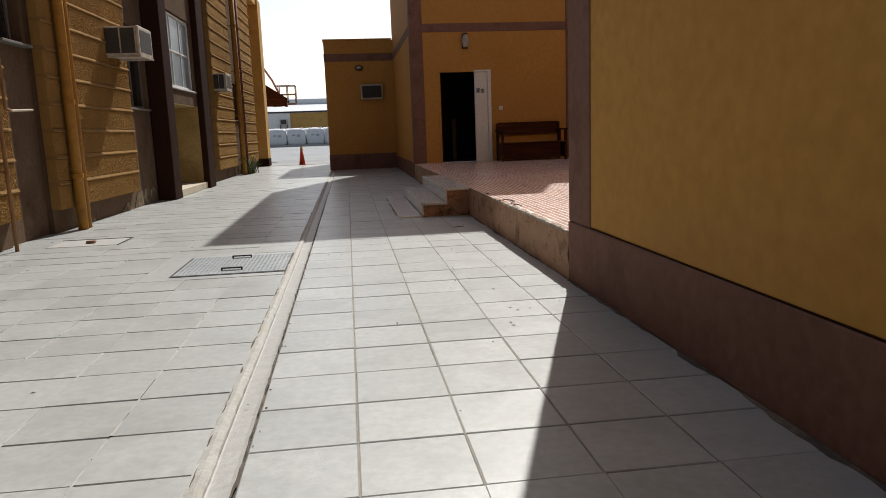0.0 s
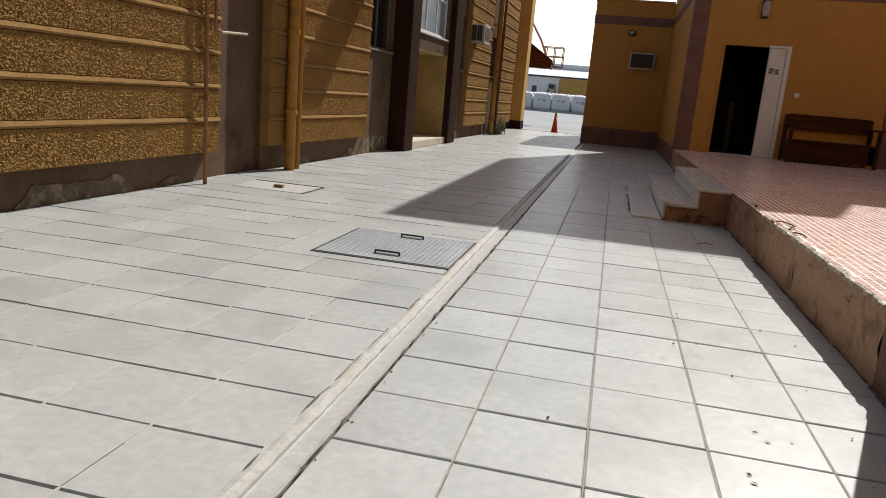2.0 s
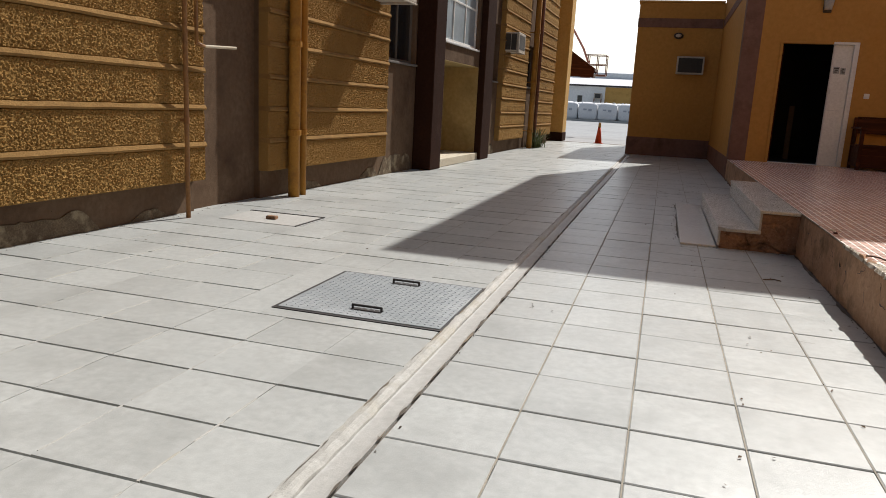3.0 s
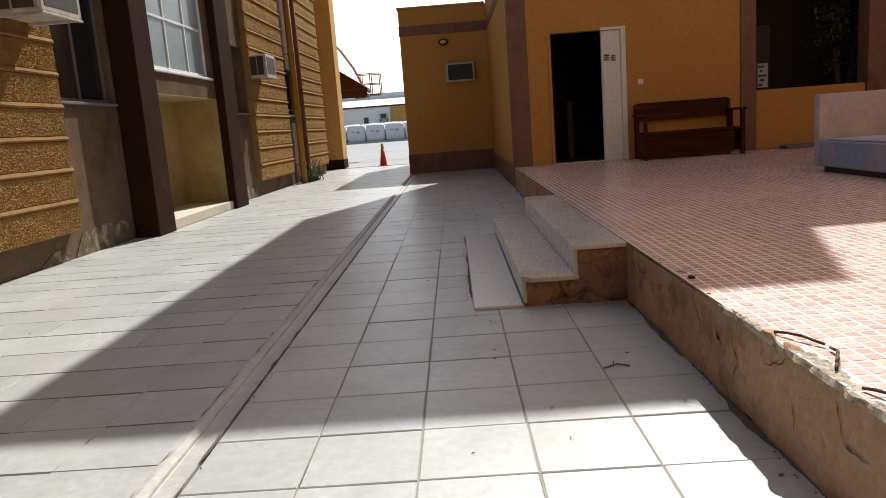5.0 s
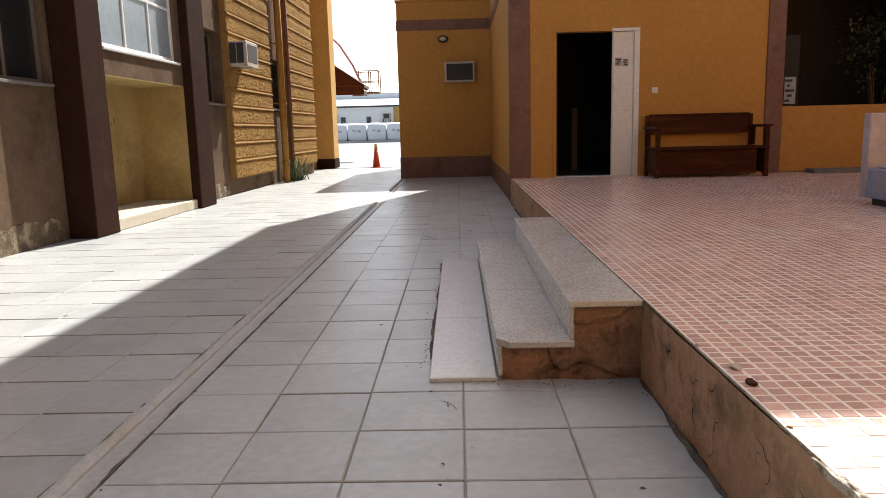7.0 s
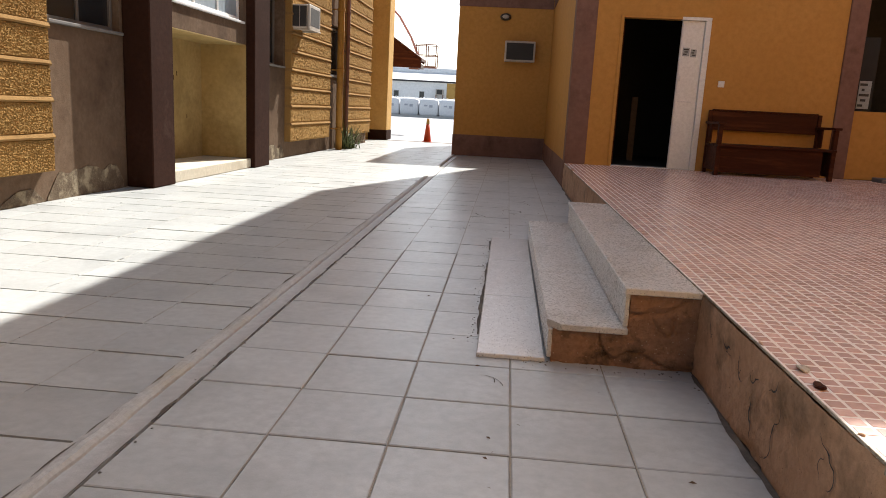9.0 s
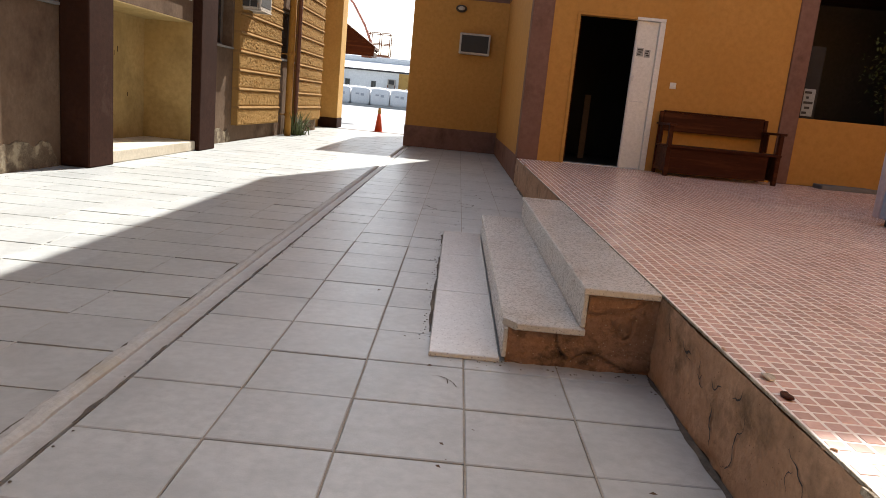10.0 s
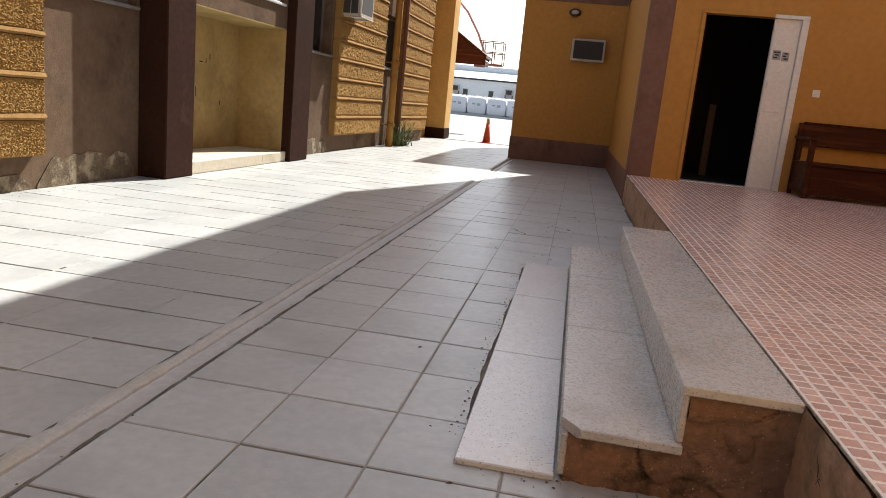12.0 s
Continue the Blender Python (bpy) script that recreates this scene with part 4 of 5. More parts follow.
part("sleeve", rod(bmesh.new(), (0, 0, 0.62), (0, 0, 0.8), 0.058, 0.045, 20), M_YELLOWWALL, cone, "yellowish top sleeve", True)

# weeds at the wall foot
weed = thing("weed", "dusty green grass tuft at the wall foot", "weed", pose(-3.28, 23.5, -0.005))
wb = bmesh.new()
for k in range(170):
    a, r = rng.uniform(0, 6.28), rng.uniform(0.15, 0.7)
    base = Vector((rng.gauss(0, 0.09), rng.gauss(0, 0.22), 0))
    tip = base + Vector((math.cos(a) * r * 0.6, math.sin(a) * r, rng.uniform(0.12, 0.62)))
    mid = (base + tip) / 2 + Vector((0, 0, 0.08))
    s = Vector((-math.sin(a), math.cos(a), 0)) * 0.012
    vs = [wb.verts.new(q) for q in (base - s, base + s, mid + s, mid - s, tip)]
    wb.faces.new((vs[0], vs[1], vs[2], vs[3]))
    wb.faces.new((vs[3], vs[2], vs[4]))
part("blades", wb, M_LEAF, weed)

# ---- far end of the yard ----
canopy = thing("canopy", "brown timber lean-to canopy on the end of the building", "canopy")

cb = bmesh.new()
q = [cb.verts.new(p) for p in ((-4.3, 32.0, 3.95), (-2.58, 32.0, 2.8), (-2.58, 33.4, 2.8), (-4.3, 33.4, 3.95), (-4.3, 32.0, 3.85), (-2.58, 32.0, 2.7), (-2.58, 33.4, 2.7), (-4.3, 33.4, 3.85))]
for f4 in ((0, 1, 2, 3), (7, 6, 5, 4), (0, 4, 5, 1), (1, 5, 6, 2), (2, 6, 7, 3), (3, 7, 4, 0)):
    cb.faces.new([q[i] for i in f4])
part("roof_sheet", cb, M_WOOD, canopy)
for k in range(3):
    y = 32.2 + 0.5 * k
    part("rafter", rod(bmesh.new(), (-4.25, y, 3.77), (-2.62, y, 2.68), 0.04, n=4), M_WOOD, canopy)
part("beam", box(-2.78, -2.66, 32.05, 33.35, 2.48, 2.64), M_WOOD, canopy)
gb = bmesh.new()
front = [gb.verts.new((x, 31.98, z)) for x, z in ((-4.3, 3.84), (-2.6, 2.7), (-2.6, 2.46), (-4.3, 2.46))]
rear = [gb.verts.new((v.co.x, 32.03, v.co.z)) for v in front]
gb.faces.new(front)
gb.faces.new(rear[::-1])
for k in range(4):
    gb.faces.new((front[k], rear[k], rear[(k + 1) % 4], front[(k + 1) % 4]))
bmesh.ops.recalc_face_normals(gb, faces=gb.faces)
part("gable_board", gb, M_WOOD, canopy)
part("ledger", box(-4.6, -4.28, 29.55, 33.4, 2.5, 3.86), M_WOOD, canopy)

cage = thing("lift_platform", "dark steel lift basket with a faded red boom", "lift", pose(-3.3, 36.0, 0) @ Matrix.Diagonal((1.13, 1, 1, 1)))
for x in (0.0, 0.36, 0.72):
    for y in (0, 0.7):
        part("post", rod(bmesh.new(), (x, y, 2.75), (x, y, 3.62), 0.02, n=6), M_BROWNPIPE, cage)
for z in (2.75, 3.2, 3.62):
    for y in (0, 0.7):
        part("rail", rod(bmesh.new(), (-0.16 if z > 3.3 else 0, y, z), (0.72, y, z), 0.02, n=6), M_BROWNPIPE, cage)
part("deck", box(0, 0.72, 0, 0.7, 2.7, 2.75), M_BROWNPIPE, cage)
part("boom", pipe(bmesh.new(), [(0.1, 0.3, 3.0), (-0.25, 0.3, 3.9), (-0.7, 0.3, 4.7), (-1.5, 0.3, 5.6), (-2.6, 0.3, 6.2), (-3.8, 0.3, 5.8), (-4.4, 0.3, 4.0), (-4.5, 0.3, -0.05)], 0.045, 8), M_RUSTRED, cage, "faded red curved boom")
part("hanger", box(-0.3, 0.1, 0.3, 0.4, 2.62, 2.7), M_BROWNPIPE, cage)


def bulk_bag(m, group, rnd):
    t = thing("bulk_bag", "filled white woven bulk bag in a row", "bag", m, group)
    bm = box(-0.95, 0.95, -0.9, 0.9, 0, 1.75, 0.2, 3)
    bmesh.ops.subdivide_edges(bm, edges=bm.edges[:], cuts=2, use_grid_fill=True)
    for v in bm.verts:
        k = 1 + 0.10 * math.sin(min(1, v.co.z / 1.75) * 3.1)
        v.co.x *= k
        v.co.y *= k
        if v.co.z > 1.5:
            v.co.z += 0.18 * max(0, 1 - (v.co.x ** 2 + v.co.y ** 2) / 0.9)
        v.co += noise.noise_vector(v.co * 2.0 + Vector((rnd, 0, 0))) * 0.07
    part("sack", bm, M_BAG, t, smooth=True)
    for dx in (-0.28, 0.28):
        part("print", box(dx - 0.2, dx + 0.16, -1.035, -1.02, 1.0 - 0.1 * (dx > 0), 1.16), M_BAGMARK, t, "grey printed block")
    for x in (-0.7, 0.7):
        part("strap", pipe(bmesh.new(), [(x, -0.75, 1.55), (x * 0.9, -0.6, 1.95), (x * 0.7, -0.3, 1.9)], 0.03, 6), M_BAG, t)
    return t


apron = single("road_apron", box(-70, 40, 83.5, 90, -0.1, 0.2), M_GUTTER, "low concrete apron under the bulk bags", "kerb")
first = bulk_bag(pose(-14.5, 85.0, 0.2), "bulk bags in a row", 1.0)
for k in range(1, 13):
    copy_thing(first, pose(-14.5 + 2.15 * k, 85.0 + rng.uniform(-0.15, 0.15), 0.2 - 0.01, 0, 0, rng.uniform(-4, 4)))
for k in range(11):
    copy_thing(first, pose(-13.5 + 2.2 * k, 87.3, 0.2 - 0.01, 0, 0, rng.uniform(-5, 5)))

shed = thing("warehouse", "long low white warehouse with a grey sheet roof", "warehouse")
part("wall", box(-60, -8.4, 110, 130, -0.03, 4.6), M_SHED, shed)
part("wall", box(-8.395, 40, 110, 130, -0.03, 4.6), M_YELLOWWALL, shed, "yellow painted stretch of wall")
part("eaves", box(-60, 40, 109.6, 110, 4.62, 4.85), M_BLACK, shed, "dark gutter line")
rb = bmesh.new()
q = [rb.verts.new(p) for p in ((-60, 109.7, 4.86), (40, 109.7, 4.86), (40, 122, 7.4), (-60, 122, 7.4), (-60, 134, 4.86), (40, 134, 4.86))]
for f4 in ((0, 1, 2, 3), (3, 2, 5, 4), (0, 3, 4), (1, 5, 2)):
    rb.faces.new([q[i] for i in f4])
part("roof", rb, M_ROOFGREY, shed)
part("fascia", box(-60, 40, 116, 116.3, 5.4, 6.9), M_ROOFGREY, shed)
for x in (-19.0, -16.0, -12.3):
    w = part("window", box(x, x + 0.7, 109.95, 109.998, 2.0, 3.3), M_GREYWALL, shed)
    part("pane", box(x + 0.08, x + 0.62, 109.93, 109.949, 2.1, 3.2), M_PANE_DARK, w)
for x in (-17.6, -9.9):
    a = thing("air_conditioner", "rusty outdoor air conditioner on a wall stand", "air conditioner", group="warehouse air conditioners")
    part("casing", box(x, x + 1.1, 109.3, 109.9, 2.9, 3.7, 0.03), M_ACBODY, a)
    part("stand_leg", box(x, x + 0.1, 109.3, 109.95, 1.9, 2.9), M_BROWNPIPE, a)
    part("stand_leg", box(x + 1.0, x + 1.1, 109.3, 109.95, 1.9, 2.9), M_BROWNPIPE, a)
    part("grille", box(x + 0.15, x + 0.95, 109.28, 109.299, 3.0, 3.6), M_GRILLE, a)

# dry leaves and grit on the paving
lit = bmesh.new()
for _ in range(150):
    x, y = (rng.uniform(0.6, 1.45), rng.uniform(3, 16)) if rng.random() < 0.6 else (rng.uniform(-3.8, 1.4), rng.uniform(1, 20))
    if 0.5 < x < 1.5 and 8.9 < y < 12.1:
        continue
    a, s = rng.uniform(0, 6.28), rng.uniform(0.005, 0.015)
    d, p = Vector((math.cos(a), math.sin(a), 0)), Vector((x, y, 0.005))
    e = Vector((-d.y, d.x, 0))
    vs = [lit.verts.new(v) for v in (p - d * s, p + e * s * 0.4 + Vector((0, 0, s * 0.3)), p + d * s, p - e * s * 0.4)]
    lit.faces.new(vs)
single("litter", lit, M_DRYLEAF, "scattered dry leaf bits and grit on the paving", "litter", kind="stuff")
twig = thing("twig", "thin dry twig lying on the paving", "twig")
part("stick", pipe(bmesh.new(), [(1.12, 7.78, 0.006), (1.19, 7.82, 0.008), (1.24, 7.79, 0.006)], 0.004, 6), M_DRYLEAF, twig)
part("stick", pipe(bmesh.new(), [(1.17, 7.815, 0.008), (1.18, 7.86, 0.008)], 0.003, 6), M_DRYLEAF, twig)

for pts, lab in (([(1.548, 7.0, 0.379), (1.57, 6.955, 0.386), (1.597, 6.905, 0.388), (1.63, 6.832, 0.381)], "rusty bent bar lying along the broken terrace edge"),
                 ([(1.632, 6.80, 0.380), (1.628, 6.75, 0.386), (1.602, 6.70, 0.392), (1.572, 6.65, 0.384), (1.556, 6.62, 0.376)], "thin hooked bar beside the broken terrace edge"),
                 ([(1.547, 6.47, 0.379), (1.562, 6.437, 0.385), (1.59, 6.39, 0.385), (1.60, 6.33, 0.380)], "rusty bent bar lying along the broken terrace edge")):
    rod_ = thing("bent_rod", lab, "rod", group="bent bars")
    part("bar", pipe(bmesh.new(), pts, 0.005, 8), M_BARK, rod_, smooth=True)
for y0, y1, w in ((4.62, 5.12, 0.03), (5.08, 5.50, 0.055), (5.46, 5.74, 0.03), (5.70, 6.16, 0.045), (6.12, 6.46, 0.055), (6.44, 6.90, 0.075), (6.86, 7.44, 0.026)):
    bm = bmesh.new()
    nb, na = int((y1 - y0) / 0.012), 7
    g_ = []
    for i in range(nb + 1):
        y, e_ = y0 + (y1 - y0) * i / nb, math.sin(math.pi * i / nb) ** 0.6
        ww = w * e_ * (1 + 0.5 * noise.noise((y * 25, 3, 1))) + 0.003
        g_.append([bm.verts.new((PX - 0.016 + 0.012 * noise.noise((y * 16, 0, 9)) * (k < 3) + (ww + 0.004) * k / na, y, PZ - 0.016 * (k == 0) - 0.006 + (0.010 + 0.010 * noise.noise((y * 40, k * 0.9, 2))) * e_ * math.sin(math.pi * (k + 0.4) / (na + 0.8)))) for k in range(na + 1)])
    for a, b in zip(g_, g_[1:]):
        for k in range(na):
            bm.faces.new((a[k], a[k + 1], b[k + 1], b[k]))
    bmesh.ops.recalc_face_normals(bm, faces=bm.faces)
    part("exposed_mortar", bm, M_MORTAR, terrace, "pale crumbling mortar where edge tiles broke off")
chip_ = thing("broken_tile", "small broken tile piece on the terrace edge", "rubble")
bm = bmesh.new()
bmesh.ops.create_icosphere(bm, subdivisions=2, radius=1.0, matrix=Matrix.Translation((1.573, 8.051, 0.376)) @ Matrix.Diagonal((0.022, 0.03, 0.006, 1)))
part("shard", lumpy(bm, 0.01, 30, 1.0), M_MORTAR, chip_)
bm = bmesh.new()
bmesh.ops.create_icosphere(bm, subdivisions=2, radius=1.0, matrix=Matrix.Translation((1.564, 7.909, 0.376)) @ Matrix.Diagonal((0.014, 0.035, 0.009, 1)))
part("shard", lumpy(bm, 0.008, 30, 2.0), M_WOOD, chip_)

# cracks in the terrace's rendered face, and broken mortar on its edge
rc = random.Random(21)


def crack(y, z, heading, length, wide):
    """A jagged dark split wandering down the face, widest in its middle."""
    bm = bmesh.new()
    n = max(4, int(length / 0.014))
    left, right = [], []
    for i in range(n + 1):
        w = wide * (0.25 + math.sin(math.pi * i / n)) * rc.uniform(0.5, 1.3) * 0.5
        c, s_ = math.cos(heading), math.sin(heading)
        for side, keep in ((1, left), (-1, right)):
            yy, zz = y - s_ * w * side, z + c * w * side
            keep.append(bm.verts.new((face_x(yy, zz) - 0.005, yy, zz)))
        heading += rc.uniform(-0.8, 0.8)
        y, z = y + math.cos(heading) * 0.014, z + math.sin(heading) * 0.014
        if not 0.012 < z < 0.345:
            break
    for i in range(len(left) - 1):
        bm.faces.new((left[i], left[i + 1], right[i + 1], right[i]))
    if len(left) < 3:
        bm.free()
        return
    part("crack", bm, M_BLACK, terrace, "dark crack")


for y0, z0, hd, ln in ((8.80, 0.30, 4.3, 0.10), (8.62, 0.29, 3.3, 0.12), (8.43, 0.29, 4.4, 0.14), (8.30, 0.26, 3.5, 0.12), (8.27, 0.19, 4.6, 0.16),
                       (8.12, 0.27, 3.4, 0.10), (8.02, 0.25, 3.9, 0.28), (7.75, 0.30, 4.2, 0.2), (7.5, 0.26, 3.4, 0.14), (7.3, 0.31, 4.4, 0.26), (7.02, 0.28, 4.0, 0.22),
                       (6.8, 0.22, 3.4, 0.12), (6.55, 0.31, 4.3, 0.25), (6.2, 0.24, 3.7, 0.2), (5.9, 0.3, 4.4, 0.24), (5.5, 0.27, 3.6, 0.2), (5.1, 0.3, 4.5, 0.22)):
    crack(y0, z0, hd, ln, rc.uniform(0.005, 0.009))
    if rc.random() < 0.5:
        crack(y0 - 0.04, z0 - 0.05, hd + rc.uniform(-1.2, 1.2), ln * 0.5, 0.003)

# dirt crumbs gathered along the step, the terrace foot and the pilaster feet
grit = bmesh.new()
for x0, y0, x1, y1, count, spread in ((0.535, 9.2, 0.545, 12.0, 170, 0.022), (0.6, 8.94, 1.5, 8.93, 45, 0.03), (1.505, 5.0, 1.505, 8.9, 130, 0.012),
                                      (-3.6, 14.1, -3.4, 17.8, 60, 0.05), (-3.95, 5.2, -3.86, 8.0, 110, 0.05), (-3.86, 8.1, -3.68, 13.8, 150, 0.06), (-0.49, 2.0, -0.49, 14.0, 120, 0.012), (0.2, 12.3, 1.4, 14.5, 60, 0.25)):
    for _ in range(count):
        t_ = rc.random()
        c = Vector((x0 + (x1 - x0) * t_ + rc.gauss(0, spread), y0 + (y1 - y0) * t_ + rc.gauss(0, spread), 0.0025))
        r_ = rc.uniform(0.0012, 0.0065)
        ring_ = [c + Vector((math.cos(a_) * r_ * rc.uniform(0.5, 1.3), math.sin(a_) * r_ * rc.uniform(0.5, 1.6), 0)) for a_ in (0, 1.2, 2.5, 3.8, 5.1)]
        tip_ = grit.verts.new(c + Vector((0, 0, r_ * 0.6)))
        vs_ = [grit.verts.new(p) for p in ring_]
        for i in range(5):
            grit.faces.new((vs_[i], vs_[(i + 1) % 5], tip_))
# soil gathered in a low uneven ridge along the foot of walls and the stone slab
for x0, y0, x1, y1, side, wide in ((NX - 0.011, -2.0, NX - 0.011, 4.55, -1, 0.035), (PX - 0.012, 4.6, PX - 0.012, 8.95, -1, 0.022), (0.558, 9.3, 0.558, 11.9, -1, 0.013), (PX - 0.012, 12.02, PX - 0.012, 16.9, -1, 0.02)):
    soil, prev = bmesh.new(), None
    n = int((y1 - y0) / 0.025)
    for i in range(n + 1):
        y = y0 + (y1 - y0) * i / n
        ww = wide * max(0.12, 0.45 + 1.3 * noise.noise((y * 1.9, x0, 1)) + 0.6 * noise.noise((y * 9, x0, 4)))
        cur = [soil.verts.new(p) for p in ((x0, y, 0.002 + ww * 0.13), (x0 + side * ww * 0.5, y, 0.002 + ww * (0.08 + 0.06 * noise.noise((y * 30, 2, 1)))), (x0 + side * ww, y, 0.0005))]
        if prev:
            for k in range(2):
                soil.faces.new((prev[k], prev[k + 1], cur[k + 1], cur[k]))
        prev = cur
    bmesh.ops.recalc_face_normals(soil, faces=soil.faces)
    single("soil", soil, M_BED, "dark soil gathered along a wall foot on the paving", "dirt", kind="stuff")
single("grit", grit, M_BED, "brown dirt crumbs gathered along edges on the paving", "dirt", kind="stuff")

# hairline cracks in a few slabs
hair = bmesh.new()
for x, y, hd, ln in ((0.586, 8.746, -0.35, 0.16), (0.645, 8.72, -1.3, 0.05), (0.66, 13.95, 0.1, 0.3), (0.75, 14.7, 0.3, 0.25), (0.45, 13.3, 1.4, 0.3), (-0.32, 6.25, 0.7, 0.12), (1.1, 6.3, -0.6, 0.1)):
    prev = None
    for i in range(int(ln / 0.012) + 1):
        w = rc.uniform(0.0008, 0.0026) * (3.5 if y > 12 else 1)
        cur = (hair.verts.new((x - math.sin(hd) * w, y + math.cos(hd) * w, 0.0032)), hair.verts.new((x + math.sin(hd) * w, y - math.cos(hd) * w, 0.0032)))
        if prev:
            hair.faces.new((prev[0], prev[1], cur[1], cur[0]))
        prev = cur
        hd += rc.uniform(-0.5, 0.5)
        x, y = x + math.cos(hd) * 0.012, y + math.sin(hd) * 0.012
HAIR = hair

# broken dark joint along both edges of the drainage channel
for x, lab in ((-0.5035, "dark open joint of the channel"), (-0.654, "dark open joint of the channel")):
    split_ = bmesh.new()
    y = -2.0
    while y < 16.0:
        ln = rc.uniform(0.05, 0.35)
        w = rc.uniform(0.0015, 0.006) * (1.0 if x > -0.6 else 0.8)
        k = max(2, int(ln / 0.03))
        va = []
        for i in range(k + 1):
            yy = y + ln * i / k
            o = 0.006 * noise.noise((yy * 9, x, 2)) + 0.003 * noise.noise((yy * 41, x, 6))
            ww = w * (0.3 + math.sin(math.pi * i / k)) * rc.uniform(0.6, 1.4)
            va.append((split_.verts.new((x + o - ww, yy, 0.0025 if x > -0.6 else 0.005)), split_.verts.new((x + o + ww, yy, 0.0025 if x > -0.6 else 0.005))))
        for p0, p1 in zip(va, va[1:]):
            split_.faces.new((p0[0], p0[1], p1[1], p1[0]))
        y += ln + rc.uniform(0.0, 0.14) * (1 if x > -0.6 else 2.2)
    part("open_joint", split_, M_BED, gutter, lab)
for y, s in ((7.62, 0.05), (6.98, 0.10), (6.85, 0.08), (6.5, 0.05), (8.3, 0.035), (8.02, 0.03), (13.2, 0.06), (14.0, 0.05), (15.5, 0.07), (16.4, 0.06)):
    bm = bmesh.new()
    bmesh.ops.create_icosphere(bm, subdivisions=3, radius=1.0, matrix=Matrix.Translation((PX + 0.005, y, PZ - 0.004)) @ Matrix.Diagonal((s * 0.22, s * 0.8, s * 0.07 + 0.003, 1)))
    ob = single("mortar_chip", lumpy(bm, s * 0.35, 18, y), M_PLATSIDE, "broken mortar lump on the terrace edge", "rubble", kind="", group="broken edge mortar")

# ---- paving slabs ----
PX_PITCH, PY_PITCH = 0.4036, 0.4036


def slab_mesh(name, w, d, material):
    bm = bmesh.new()
    lo = [bm.verts.new((x, y, -0.03)) for x, y in ((0, 0), (w, 0), (w, d), (0, d))]
    ed = [bm.verts.new((x, y, -0.003)) for x, y in ((0, 0), (w, 0), (w, d), (0, d))]
    c = 0.004
    tp = [bm.verts.new((x, y, 0)) for x, y in ((c, c), (w - c, c), (w - c, d - c), (c, d - c))]
    bm.faces.new(tp)
    for k in range(4):
        j = (k + 1) % 4
        bm.faces.new((ed[k], ed[j], tp[j], tp[k]))
        bm.faces.new((lo[k], lo[j], ed[j], ed[k]))
    return mesh_of(name, bm, material)


pav = thing("pavement", "square grey concrete paving slabs of the alley", "pavement", kind="structure")
GAP = 0.005
ROWGAP = 0.0075
T_FULL = slab_mesh("paving_slab", PX_PITCH - GAP, PY_PITCH - ROWGAP, M_TILE)
rest = bmesh.new()
rp = random.Random(11)


def lay(x, y, w, d, mesh, single_piece):
    z, a, b = rp.uniform(-0.0015, 0.0015), rp.uniform(-0.0025, 0.0025), rp.uniform(-0.0025, 0.0025)
    m = Matrix.Translation((x + GAP / 2 + rp.uniform(-0.001, 0.001), y + ROWGAP / 2, z)) @ Euler((a, b, rp.uniform(-0.002, 0.002))).to_matrix().to_4x4()
    if single_piece and mesh:
        ob = new("paving_slab", mesh)
        ob.parent, ob.matrix_basis = pav, m
        return
    ww, dd = w - (0.002 if x < -0.6 else GAP), d - (0.014 if x < -0.6 else ROWGAP)
    vs = [rest.verts.new(m @ Vector(p)) for p in ((0, 0, -0.03), (ww, 0, -0.03), (ww, dd, -0.03), (0, dd, -0.03), (0, 0, 0), (ww, 0, 0), (ww, dd, 0), (0, dd, 0))]
    rest.faces.new(vs[4:])
    for k in range(4):
        j = (k + 1) % 4
        rest.faces.new((vs[k], vs[j], vs[4 + j], vs[4 + k]))


for r in range(-24, 62):
    y = 6.842 + PY_PITCH * (r - 8)
    for c in range(5):
        x = -0.498 + PX_PITCH * c
        lay(x, y, PX_PITCH, PY_PITCH, T_FULL, 1.2 < y < 11.0)
for r in range(-24, 62):
    d = 0.397 if r >= 10 else 0.4013
    y = 7.885 + d * (r - 10)
    for c in range(9):
        x = -0.655 - PX_PITCH * (c + 1)
        if CX0 - 0.35 < x < CX1 and CY0 - 0.38 < y < CY1 + 0.01:
            continue
        if -3.9 < x < -2.72 and 7.46 < y < 8.42:
            continue
        lay(x, y, PX_PITCH, d, None, False)
for c in range(1, 5):
    sand = bmesh.new()
    x = -0.498 + PX_PITCH * c
    for k in range(80):
        y = -6 + 0.43 * k + rp.uniform(-0.05, 0.05)
        if x > 0.5 and 8.95 < y + 0.2 < 12.1:
            continue
        bx(sand, x - 0.0027, x + 0.0027, y, y + 0.5, -0.02, -0.0006 - 0.0006 * (k % 2))
    part("joint_sand", sand, M_SAND, pav, "sandy joint fill")
for c in range(1, 9):
    fill = bmesh.new()
    x = -0.655 - PX_PITCH * c
    for k in range(150):
        y = -6 + 0.23 * k + rp.uniform(-0.04, 0.04)
        if (CX0 - 0.35 < x < CX1 and CY0 - 0.7 < y < CY1 + 0.1) or (x < -2.6 and 7.2 < y < 8.7) or rp.random() < 0.12:
            continue
        bx(fill, x - 0.004, x + 0.006, y, y + rp.uniform(0.16, 0.23), -0.02, 0.0004)
    part("joint_cement", fill, M_RIDGE, pav, "pale cement in the tight joints")
part("slab_crack", HAIR, M_BED, pav, "dark hairline cracks")
part("laid_slabs", rest, M_TILE, pav)
tagged(pav.children[-1], kind="stuff")
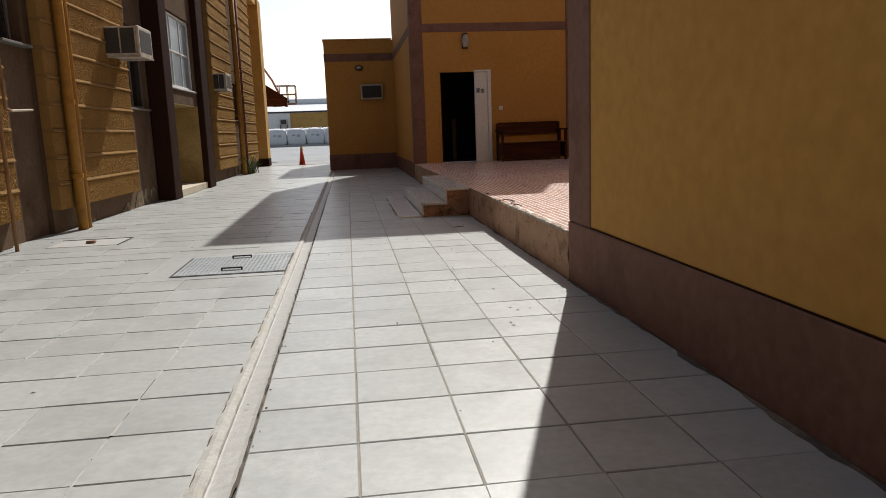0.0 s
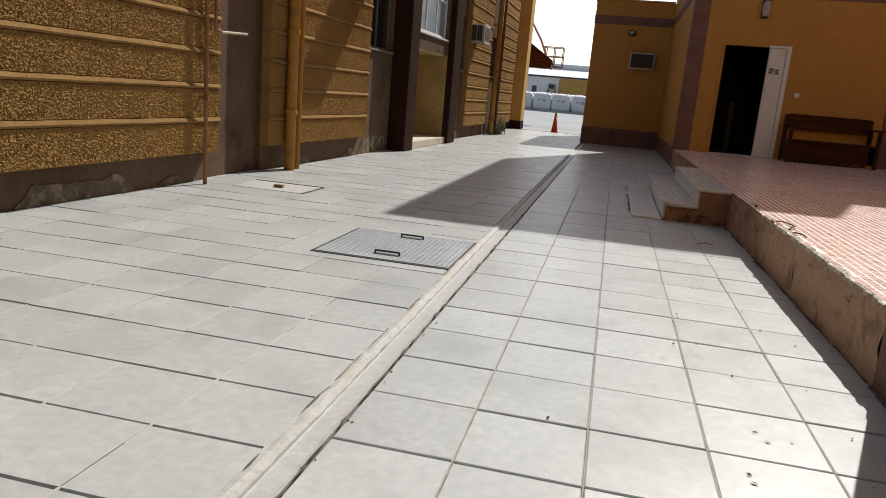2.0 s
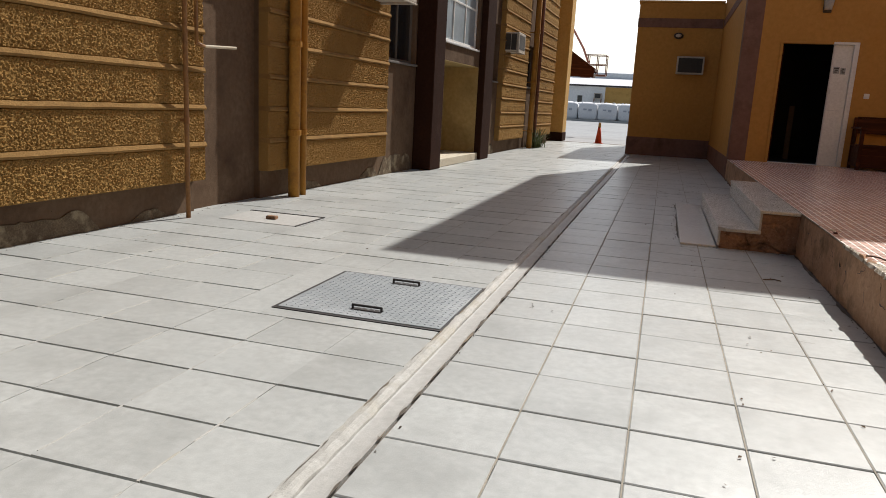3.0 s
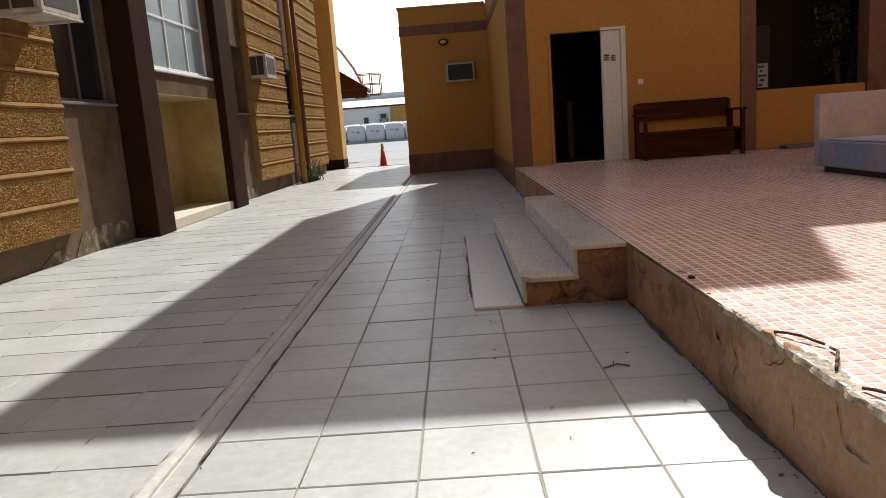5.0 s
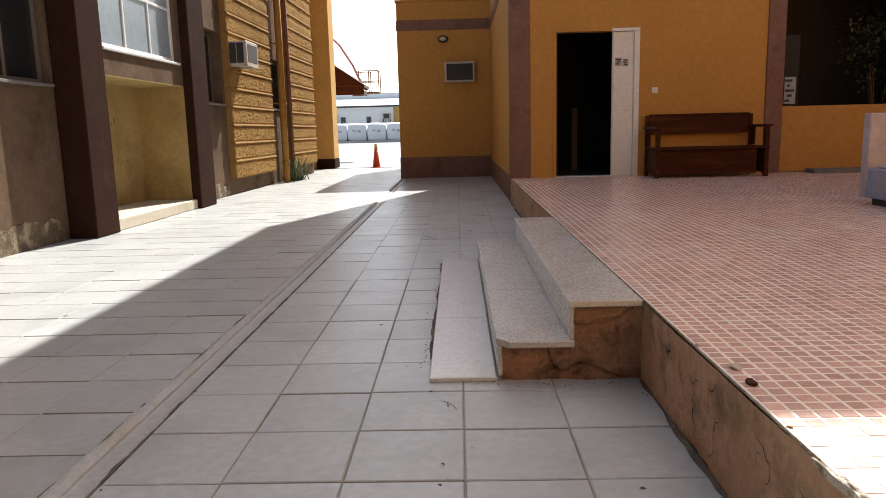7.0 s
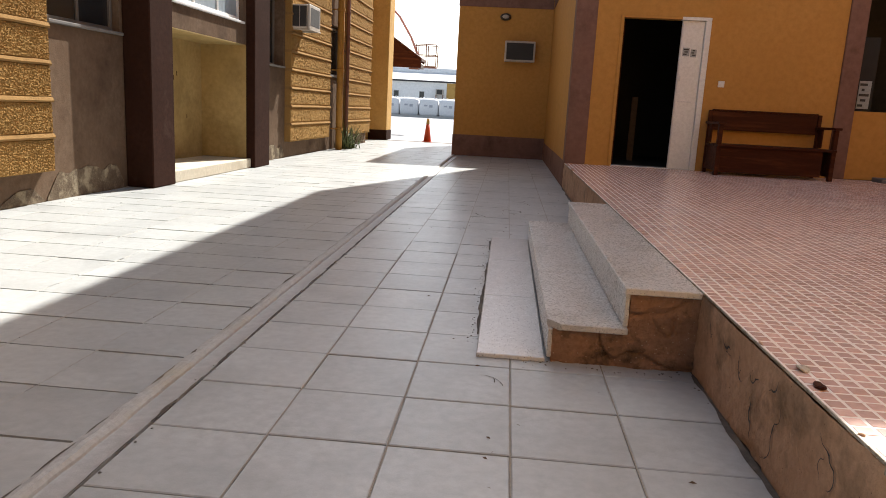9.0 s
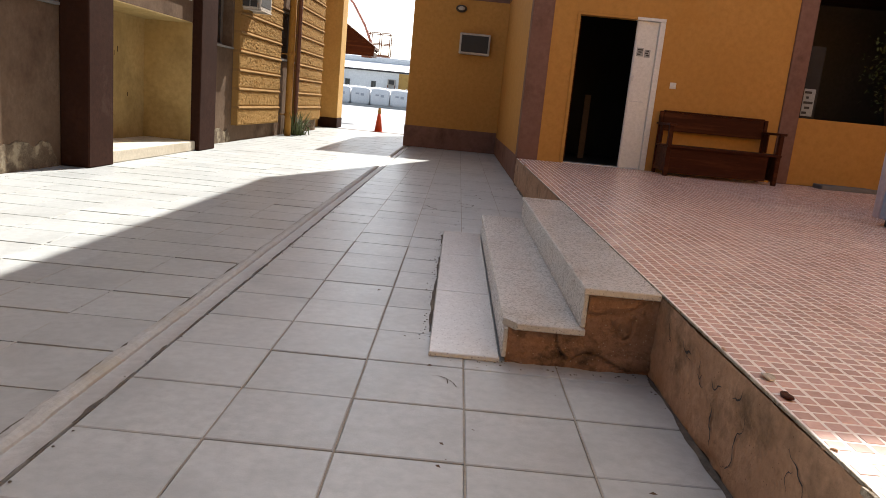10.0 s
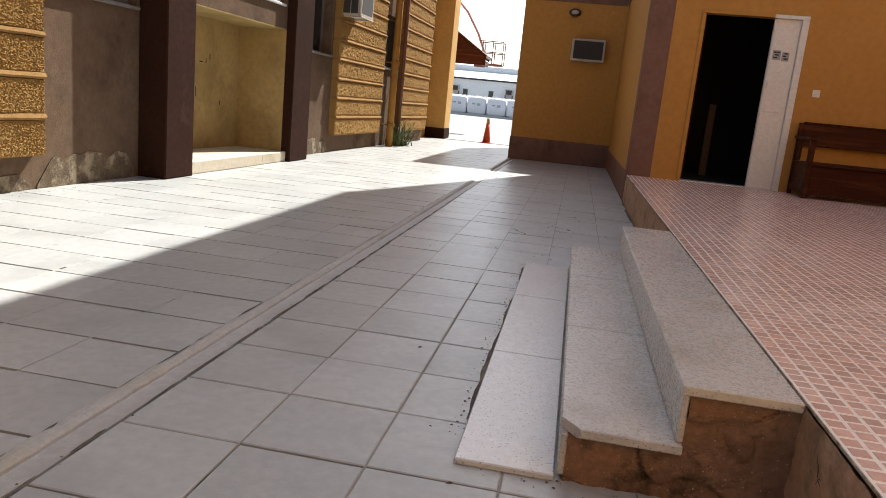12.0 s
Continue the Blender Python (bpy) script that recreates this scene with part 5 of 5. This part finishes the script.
# mortar fill round the two covers
FX0, FX1, FY0, FY1 = -0.655 - 3 * PX_PITCH + 0.002, -0.655, 7.885 - 6 * 0.4013 + 0.002, 7.885 - 3 * 0.4013 - 0.002
part("cover_surround", bx(bx(bx(box(FX0, CX0 - 0.021, FY0, FY1, -0.02, -0.0005), CX0 - 0.02, CX1, FY0, CY0 - 0.021, -0.02, -0.0005), CX0 - 0.02, CX1, CY1 + 0.021, FY1, -0.02, -0.0005), CX1 + 0.013, FX1, FY0, FY1, -0.02, -0.0005), M_TILE, pav)
part("cover_surround", box(-0.655 - 8 * PX_PITCH, -0.655 - 5 * PX_PITCH - 0.004, 7.49, 7.885 + 2 * 0.397 - 0.004, -0.02, -0.0005), M_TILE, pav)

# ---- terrace mosaic ----
CELL = 0.0556
cm = bmesh.new()
g = 0.0118
c1 = [cm.verts.new((x, y, -0.006)) for x, y in ((0, 0), (CELL - g, 0), (CELL - g, CELL - g), (0, CELL - g))]
c2 = [cm.verts.new((x, y, 0)) for x, y in ((0.001, 0.001), (CELL - g - 0.001, 0.001), (CELL - g - 0.001, CELL - g - 0.001), (0.001, CELL - g - 0.001))]
cm.faces.new(c2)
for k in range(4):
    cm.faces.new((c1[k], c1[(k + 1) % 4], c2[(k + 1) % 4], c2[k]))
CHIP = mesh_of("mosaic_tile", cm, M_MOSAIC)
verts, faces = [], []
nx, ny = 150, 223
for i in range(nx):
    for j in range(ny):
        x = PX + 0.006 + CELL * i + 0.003 * (i // 6)
        y = NY + 0.01 + CELL * j + 0.003 * (j // 6)
        if x > 9.6 or y > 16.88:
            continue
        z = PZ + 0.0006 * math.sin(i * 7.1 + j * 3.3)
        if i == 0 and (6.52 < y < 6.82 or 6.18 < y < 6.38 or 5.80 < y < 6.0 or 5.15 < y < 5.40):
            continue
        if i < 12 and 60 <= j < 84:
            ob = new("mosaic_tile", CHIP)
            ob.parent, ob.matrix_basis = terrace, Matrix.Translation((x, y, z))
            continue
        s, k = CELL - g, len(verts)
        verts += [(x, y, z - 0.006), (x + s, y, z - 0.006), (x + s, y + s, z - 0.006), (x, y + s, z - 0.006), (x, y, z), (x + s, y, z), (x + s, y + s, z), (x, y + s, z)]
        faces += [(k + 4, k + 5, k + 6, k + 7)] + [(k + a, k + (a + 1) % 4, k + 4 + (a + 1) % 4, k + 4 + a) for a in range(4)]
me = bpy.data.meshes.new("mosaic_field")
me.from_pydata(verts, [], faces)
me.materials.append(M_MOSAIC)
mf = tagged(new("mosaic_field", me), kind="stuff")
mf.parent = terrace
